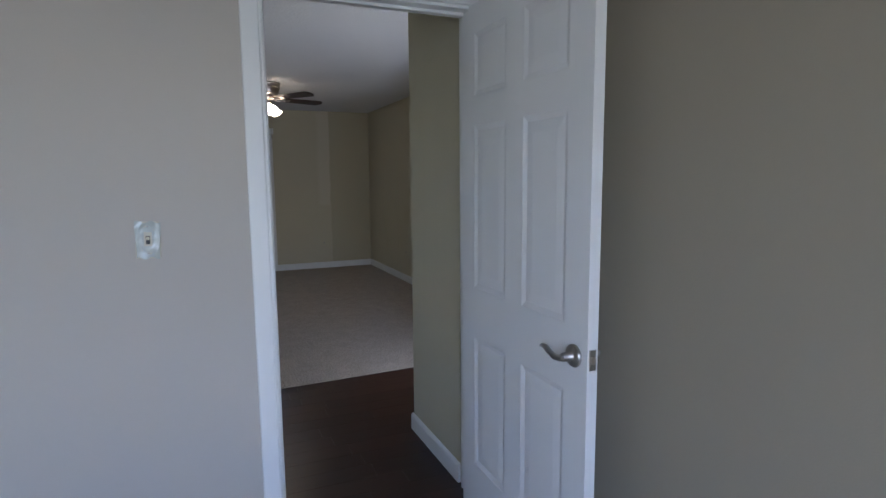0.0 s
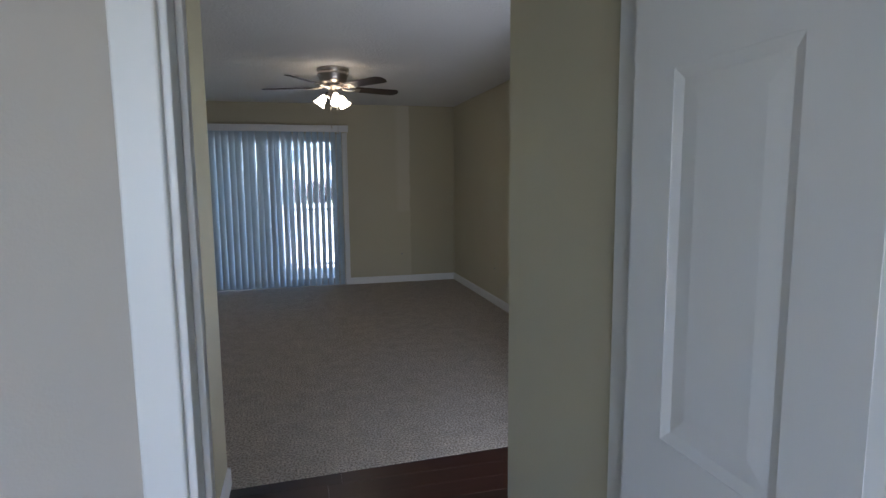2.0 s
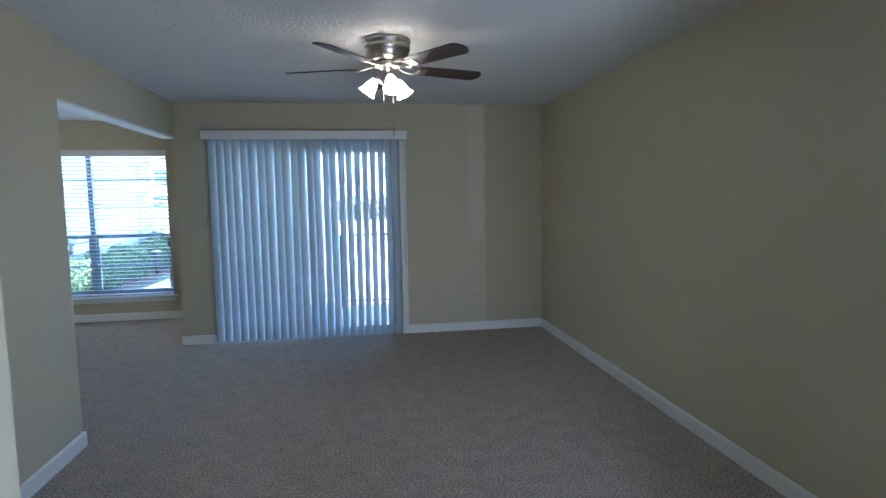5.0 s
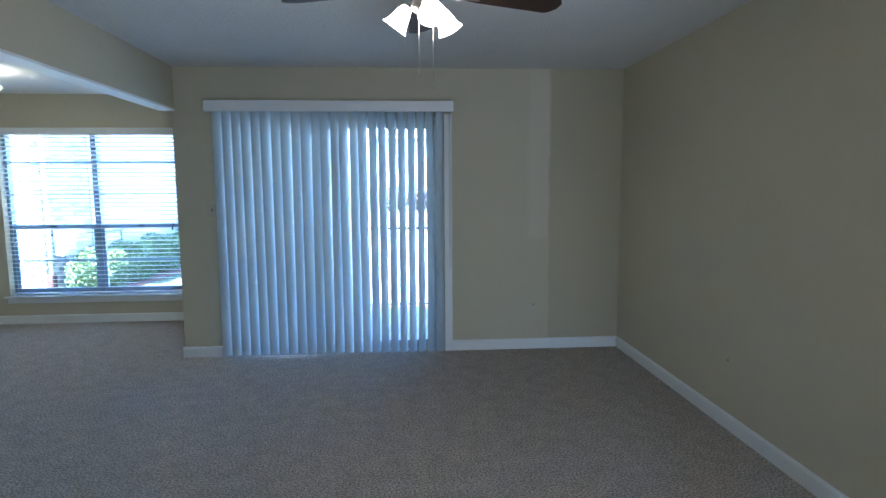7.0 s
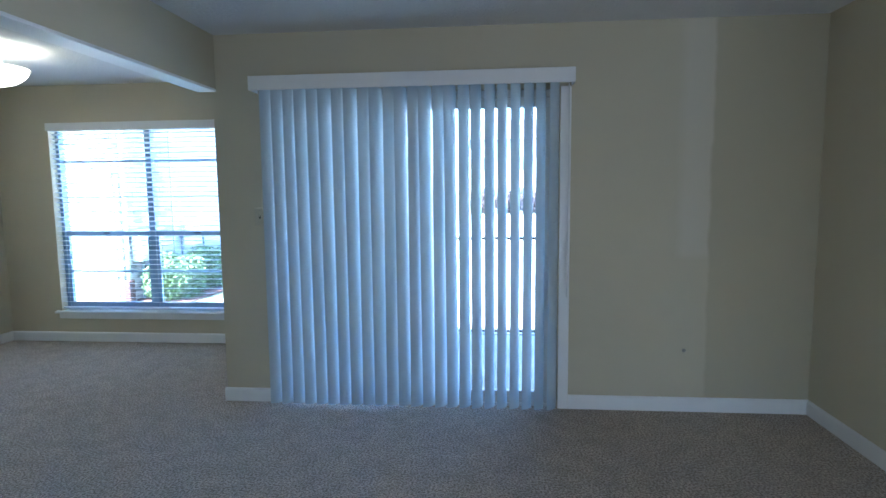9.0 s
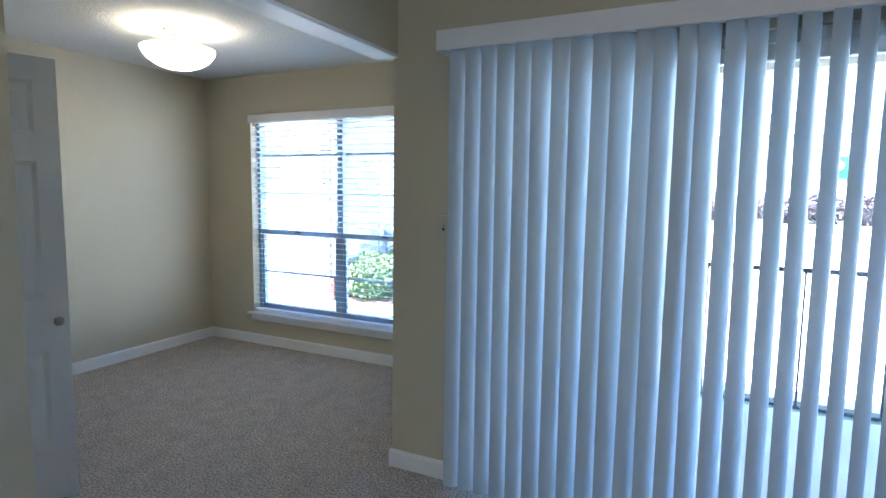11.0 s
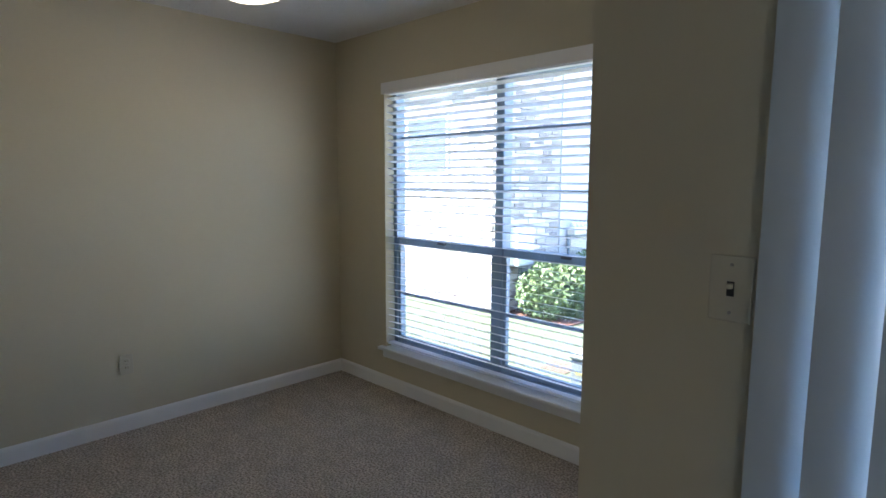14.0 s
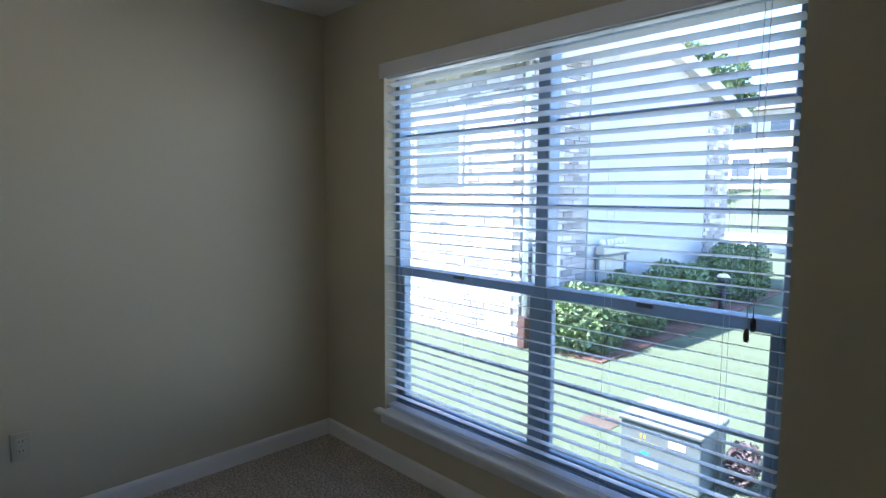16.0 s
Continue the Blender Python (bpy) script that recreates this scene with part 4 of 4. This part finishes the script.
def roof_slope(bm, x0, x1, y_eave, low, high):
    """One tilted slab from the eave up to the ridge."""
    side = BMID - y_eave
    ridge = BTOP + SLOPE * (BMID - BY0)
    eave = ridge - SLOPE * abs(side)
    v = [bm.verts.new((x, y, z)) for x in (x0, x1) for y, z in ((y_eave, eave + low), (BMID, ridge + low), (BMID, ridge + high), (y_eave, eave + high))]
    for f in ((0, 1, 2, 3), (4, 5, 6, 7), (0, 1, 5, 4), (1, 2, 6, 5), (2, 3, 7, 6), (3, 0, 4, 7)):
        bm.faces.new([v[k] for k in f])


for y_eave in (BY0 - 0.12, BY1 + 0.34):
    bm = bmesh.new()
    roof_slope(bm, -14.4, BX + 0.20, y_eave, 0.075, 0.12)
    part("roof", bm, M_ROOF, house, "grey shingle roof slope")
    bm = bmesh.new()
    roof_slope(bm, -14.4, BX + 0.20, y_eave, 0.002, 0.074)
    part("soffit", bm, M_SIDING, house, "pale painted soffit")
    bm = bmesh.new()
    roof_slope(bm, BX + 0.201, BX + 0.235, y_eave, -0.08, 0.125)
    part("rake_board", bm, M_SIDING, house, "pale painted rake board")
    bm = bmesh.new()
    edge = y_eave + (0.001 if y_eave > BMID else -0.031)
    z_e = BTOP + SLOPE * (BMID - BY0) - SLOPE * abs(BMID - y_eave)
    box(bm, -14.4, BX + 0.235, edge, edge + 0.03, z_e - 0.08, z_e + 0.11)
    part("fascia", bm, M_SIDING, house, "pale painted fascia board")
win = bar("window", -5.72, -4.86, BY0 - 0.015, BY0 + 0.03, 1.54, 2.38, M_TRIM, house)
for z0, z1 in ((1.58, 1.945), (1.975, 2.34)):
    bm = bmesh.new()
    box(bm, -5.68, -4.90, BY0 - 0.020, BY0 - 0.014, z0, z1)
    part("pane", bm, M_PALEGLASS, win)
bm = bmesh.new()
tube(bm, [(BX + 0.03, 4.70, GROUND), (BX + 0.03, 4.70, 1.5), (BX + 0.03, 4.70, BTOP)], 0.032, 10)
spout = part("downspout", bm, M_TRIM, house, "white downspout at the house corner")
bm = bmesh.new()
soft_box(bm, BX - 0.02, BX + 0.09, 4.63, 4.76, GROUND, 0.06, 0.012)
part("boot", bm, M_RUST, spout, "rust brown drain boot")

meter = thing("utility_meter", "cream utility meter rack with white caps on posts by the wall", "meter")
bar("cabinet", -3.92, -3.78, 6.22, 6.90, 0.66, 0.78, M_CREAM, meter, 0.012)
bar("panel", -3.915, -3.86, 6.24, 6.88, 0.42, 0.62, M_CREAM, meter, 0.008)
bar("crossbar", -3.90, -3.80, 6.14, 6.94, 0.625, 0.655, M_UTIL, meter, 0.004)
for k in range(6):
    bm = bmesh.new()
    lathe(bm, [(0, 0.0), (0.042, 0.0), (0.042, 0.045), (0.026, 0.072), (0, 0.078)], (-3.85, 6.28 + 0.112 * k, 0.781), 12)
    part("cap", bm, M_WHITE, meter, "white rounded cap")
for y in (6.16, 6.92):
    bm = bmesh.new()
    tube(bm, [(-3.85, y, GROUND), (-3.85, y, 0.66)], 0.02, 8)
    part("leg", bm, M_UTIL, meter)
cab = thing("service_box", "white electrical service box on the house corner", "service box")
bar("cabinet", BX + 0.045, BX + 0.20, 4.80, 5.15, 0.35, 0.85, M_TRIM, cab, 0.01)
bar("conduit", BX + 0.09, BX + 0.13, 4.95, 4.99, GROUND, 0.35, M_UTIL, cab)

# ---- utility cabinet by the window ----
ub = thing("utility_cabinet", "grey-green metal utility cabinet with yellow lettering on the lawn", "utility box")
ux0, ux1, uy0, uy1, uz = -1.73, -1.23, 2.82, 3.23, 0.070
bm = bmesh.new()
soft_box(bm, ux0, ux1, uy0, uy1, GROUND, uz - 0.035, 0.012)
part("body", bm, M_UTIL, ub)
bm = bmesh.new()
soft_box(bm, ux0 - 0.012, ux1 + 0.012, uy0 - 0.012, uy1 + 0.012, uz - 0.036, uz, 0.014, 3)
part("lid", bm, M_UTIL, ub, "overhanging sloped lid")
for z, x, n in ((-0.035, -1.60, 2), (-0.075, -1.68, 8)):
    for i in range(n):
        bm = bmesh.new()
        box(bm, x + i * 0.026, x + i * 0.026 + 0.011, uy0 - 0.003, uy0 - 0.0005, z - 0.011, z + 0.011)
        part("letter_bar", bm, M_YELLOW, ub)
for nm, x0, x1, z0, z1, mt in (("label", -1.42, -1.32, -0.055, -0.015, M_WHITE), ("label", -1.62, -1.48, -0.215, -0.18, M_WHITE), ("label", -1.59, -1.54, -0.145, -0.13, M_TEAL)):
    bm = bmesh.new()
    box(bm, x0, x1, uy0 - 0.003, uy0 - 0.0005, z0, z1)
    part(nm, bm, mt, ub)
grate = thing("ground_grate", "rusty flat drain grate set in the lawn", "grate")
for i in range(9):
    bar("grate_bar", -2.34, -2.06, 3.28 + 0.030 * i, 3.296 + 0.030 * i, GROUND - 0.01, GROUND + 0.012, M_BARK, grate, 0.003)

# ---- planting ----


def leaf_cloud(bm, centre, size, count, leaf, rng, squeeze=2.6):
    """Many small leaves in an uneven rounded block."""
    for _ in range(count):
        d = Vector((rng.gauss(0, 1), rng.gauss(0, 1), rng.gauss(0, 1)))
        n = (abs(d.x) ** squeeze + abs(d.y) ** squeeze + abs(d.z) ** squeeze) ** (1 / squeeze)
        d /= max(n, 1e-6)
        r = 0.72 + 0.30 * rng.random() + 0.10 * math.sin(5 * d.x + 3 * d.y) * math.cos(4 * d.z)
        p = Vector(centre) + Vector((d.x * size[0], d.y * size[1], d.z * size[2])) * r
        a = Vector((rng.uniform(-1, 1), rng.uniform(-1, 1), rng.uniform(-0.6, 1))).normalized()
        b = a.cross(Vector((rng.uniform(-1, 1), rng.uniform(-1, 1), rng.uniform(-1, 1)))).normalized()
        s = leaf * rng.uniform(0.6, 1.3)
        q = [bm.verts.new(p + v) for v in (-a * s, b * s * 0.45, a * s, -b * s * 0.45)]
        bm.faces.new(q)


def bush(name, label, centre, size, count, leaf, seed, mat=None, category="bush", group=""):
    rng = random.Random(seed)
    root = thing(name, label, category, None, group)
    bm = bmesh.new()
    for i in range(5):
        a = rng.uniform(0, 6.28)
        tube(bm, [(centre[0], centre[1], GROUND), (centre[0] + 0.3 * size[0] * math.cos(a), centre[1] + 0.3 * size[1] * math.sin(a), centre[2]),
                  (centre[0] + 0.7 * size[0] * math.cos(a), centre[1] + 0.7 * size[1] * math.sin(a), centre[2] + 0.6 * size[2])], [0.02, 0.012, 0.005], 6)
    part("stems", bm, M_BARK, root)
    bm = bmesh.new()
    leaf_cloud(bm, centre, size, count, leaf, rng)
    leaf_cloud(bm, centre, [0.75 * s for s in size], count // 3, leaf * 1.6, rng)
    mesh = bpy.data.meshes.new("crown")
    bm.to_mesh(mesh)
    bm.free()
    mesh.materials.append(mat or M_LEAF)
    crown = new("crown", mesh)
    crown.parent = root
    return root


# Dark leaves added where the utility cabinet's shadow falls on the lawn.
bush("shadow_clump", "low dark russet leaf clump added for the shadow beside the utility cabinet", (-1.10, 3.12, -0.15), (0.09, 0.12, 0.13), 900, 0.018, 23, M_SHRUB, "shrub")
HEDGE = "clipped hedge bushes along the house"
bush("hedge_bush", "clipped green hedge bush at the house corner", (-3.42, 5.15, 0.02), (0.42, 0.50, 0.42), 4200, 0.035, 1, group=HEDGE)
bush("hedge_bush", "clipped green hedge bush in red mulch", (-3.42, 6.2, 0.04), (0.42, 0.62, 0.42), 4200, 0.036, 2, group=HEDGE)
bush("hedge_bush", "clipped green hedge bush in red mulch", (-3.42, 7.5, 0.06), (0.42, 0.72, 0.44), 4200, 0.038, 3, group=HEDGE)
bush("hedge_bush", "large rounded green hedge bush against the stucco", (-3.38, 9.9, 0.12), (0.50, 0.95, 0.52), 4800, 0.042, 4, group=HEDGE)
ped = thing("path_light", "black louvred bollard path light with a white cap", "path light")
bm = bmesh.new()
lathe(bm, [(0, GROUND), (0.05, GROUND), (0.05, -0.02), (0.035, 0.0), (0.035, 0.25), (0, 0.25)], (-3.0, 8.3, 0), 14)
part("post", bm, M_RAIL, ped)
for k in range(5):
    bm = bmesh.new()
    lathe(bm, [(0.036, 0.016), (0.085, 0.0), (0.088, 0.004), (0.036, 0.022)], (-3.0, 8.3, 0.01 + 0.045 * k), 16)
    part("louvre", bm, M_RAIL, ped)
bm = bmesh.new()
lathe(bm, [(0, 0.25), (0.09, 0.25), (0.09, 0.265), (0.05, 0.295), (0, 0.30)], (-3.0, 8.3, 0), 16)
part("cap", bm, M_WHITE, ped, "white round cap")


def far_house(name, x0, x1, y0, y1, top, label, cols, floors, base=GROUND):
    root = thing(name, label, "building")
    bm = bmesh.new()
    box(bm, x0, x1, y0, y1, base - 0.05, top)
    part("wall", bm, M_SIDING, root)
    bm = bmesh.new()
    b = [bm.verts.new(p) for p in ((x0 - 0.5, y0 - 0.6, top), (x1 + 0.5, y0 - 0.6, top), (x1 + 0.5, y1 + 0.6, top), (x0 - 0.5, y1 + 0.6, top))]
    r = [bm.verts.new(p) for p in ((x0 + 1, (y0 + y1) / 2, top + 2.2), (x1 - 1, (y0 + y1) / 2, top + 2.2))]
    bm.faces.new(b)
    bm.faces.new((b[0], b[1], r[1], r[0])), bm.faces.new((b[2], b[3], r[0], r[1]))
    bm.faces.new((b[1], b[2], r[1])), bm.faces.new((b[3], b[0], r[0]))
    part("roof", bm, M_ROOF, root)
    for f in range(floors):
        for c in range(cols):
            cx = x0 + (c + 0.5) * (x1 - x0) / cols
            z = base + 0.75 + 2.55 * f
            w = bar("window", cx - 0.65, cx + 0.65, y0 - 0.06, y0 + 0.02, z, z + 1.3, M_TRIM, root)
            bm = bmesh.new()
            box(bm, cx - 0.55, cx + 0.55, y0 - 0.075, y0 - 0.061, z + 0.08, z + 1.22)
            part("pane", bm, M_PALEGLASS, w)
    return root


far_house("apartment_building", -25, -7.4, 40, 48, 6.9, "pale two-storey apartment building on a grassy bank", 8, 2, 1.9)
sign = thing("wall_sign", "green wall sign with a white emblem on the apartment building", "sign")
bm = bmesh.new()
soft_box(bm, 8.15, 9.25, 43.86, 43.955, 2.60, 4.05, 0.02)
part("board", bm, M_TEAL, sign, "green painted board")
bm = bmesh.new()
soft_box(bm, 8.15, 9.25, 43.85, 43.955, 4.055, 4.35, 0.02)
part("top_board", bm, M_BRONZE, sign, "dark top board")
bm = bmesh.new()
lathe(bm, [(0, 0), (0.34, 0), (0.34, 0.02), (0, 0.02)], (8.7, 43.86, 3.45), 24, Matrix.Rotation(radians(90), 4, "X"))
part("emblem", bm, M_WHITE, sign, "plain white round emblem")
far_house("apartment_building", 0, 24, 44, 54, 5.6, "pale two-storey apartment building behind shrubs", 8, 2)
bush_rng = random.Random(9)
for i in range(9):
    bush("shrub", "russet flowering shrub in a far row", (1.0 + 2.1 * i, 38.5 + bush_rng.uniform(-0.3, 0.3), 0.55), (1.15, 0.8, 0.85), 900, 0.14, 40 + i, M_SHRUB, "shrub", "far row of russet shrubs")


def tree(name, label, x, y, h, crown, seed):
    rng = random.Random(seed)
    root = thing(name, label, "tree")
    bm = bmesh.new()
    tube(bm, [(x, y, GROUND - 0.05), (x + 0.08, y, h * 0.3), (x - 0.05, y + 0.1, h * 0.6), (x, y, h * 0.9)], [0.22, 0.16, 0.10, 0.03], 10)
    tips = []
    for i in range(9):
        a, z = rng.uniform(0, 6.28), h * rng.uniform(0.35, 0.75)
        tip = (x + crown * 0.8 * math.cos(a), y + crown * 0.8 * math.sin(a), z + rng.uniform(0.3, 1.4))
        tube(bm, [(x, y, z), ((x + tip[0]) / 2, (y + tip[1]) / 2, z + 0.25), tip], [0.07, 0.045, 0.015], 6)
        tips.append(tip)
    part("trunk", bm, M_BARK, root)
    bm = bmesh.new()
    for t in tips + [(x, y, h), (x, y, h * 0.85)]:
        leaf_cloud(bm, t, (crown * 0.42, crown * 0.42, crown * 0.34), 750, 0.10, rng, 2.0)
    mesh = bpy.data.meshes.new("crown")
    bm.to_mesh(mesh)
    bm.free()
    mesh.materials.append(M_LEAF)
    c = new("crown", mesh)
    c.parent = root


tree("tree", "leafy green tree behind the house", -7.3, 17.5, 5.6, 1.55, 5)
tree("tree", "leafy green tree at the far court", -15, 36.0, 8.0, 3.0, 6)

# ---- wood planks of the hall floor ----
pk = bmesh.new()
soft_box(pk, 0.0, 0.9, 0.0, 0.1232, -0.021, 0.0, 0.0006, 1)
plank = None
prng = random.Random(3)
y = -6.80
while y < -4.98:
    x = 0.42 - prng.random() * 0.5
    while x < 2.90:
        x1 = min(x + 0.9, 2.96)
        m = pose(x, y, -0.002 - 0.0002 * prng.random())
        if plank is None:
            plank = part("plank", pk, M_WOOD, floor_hall, "", m)
        elif x1 - x > 0.88 and x > 0.42:
            share("plank", plank, floor_hall, m)
        else:
            bm = bmesh.new()
            lo = max(x, 0.42)
            soft_box(bm, 0.0, x1 - lo, 0.0, 0.1232, -0.021, 0.0, 0.0006, 1)
            part("plank", bm, M_WOOD, floor_hall, "", pose(lo, y, -0.0021))
        x += 0.9006
    y += 0.1236

# ---- brick courses of the house ----
BL, BH, BD = 0.200, 0.062, 0.05
bk = bmesh.new()
soft_box(bk, -BL / 2, BL / 2, -BD / 2, BD / 2, -BH / 2, BH / 2, 0.004, 1)
brick = None
rng = random.Random(11)
rest = bmesh.new()
count = 0


def rest_brick(bm, x, y, z, turn):
    hx, hy = (BL / 2, BD / 2) if not turn else (BD / 2, BL / 2)
    box(bm, x - hx, x + hx, y - hy, y + hy, z - BH / 2, z + BH / 2)


course = 0
z = GROUND + 0.04
while z < BTOP + 0.28:
    off = 0.105 if course % 2 else 0.0
    for y0, y1 in ((BY0 + 0.005, 6.06), (9.95, BY1 - 0.005)):
        y = y0 + BL / 2 + off
        while y + BL / 2 <= y1 + 0.001:
            jut = rng.uniform(-0.004, 0.006)
            if z > BTOP - 0.05 + SLOPE * (min(y - BY0, BY1 - y) - BL / 2):
                y += BL + 0.011
                continue
            if y < 6.2 and 0.55 < z < 2.75 and count < 290:
                m = pose(BX - 0.018 + jut, y, z, 0, 0, 90 + rng.uniform(-0.7, 0.7))
                if brick is None:
                    brick = part("brick", bk, M_BRICK, house, "", m)
                else:
                    share("brick", brick, house, m)
                count += 1
            else:
                rest_brick(rest, BX - 0.018 + jut, y, z, True)
            y += BL + 0.011
    x = BX - 0.006 - BL / 2 - off
    while x > -9.5 and z < BTOP - 0.05:
        if not (-5.83 < x < -4.75 and 1.50 < z < 2.42):
            rest_brick(rest, x, BY0 + 0.018 + rng.uniform(-0.006, 0.004), z, False)
        x -= BL + 0.011
    z += BH + 0.011
    course += 1
r = part("brickwork", rest, M_BRICKS, house, "pale sunlit brick courses")
r["kind"] = "stuff"
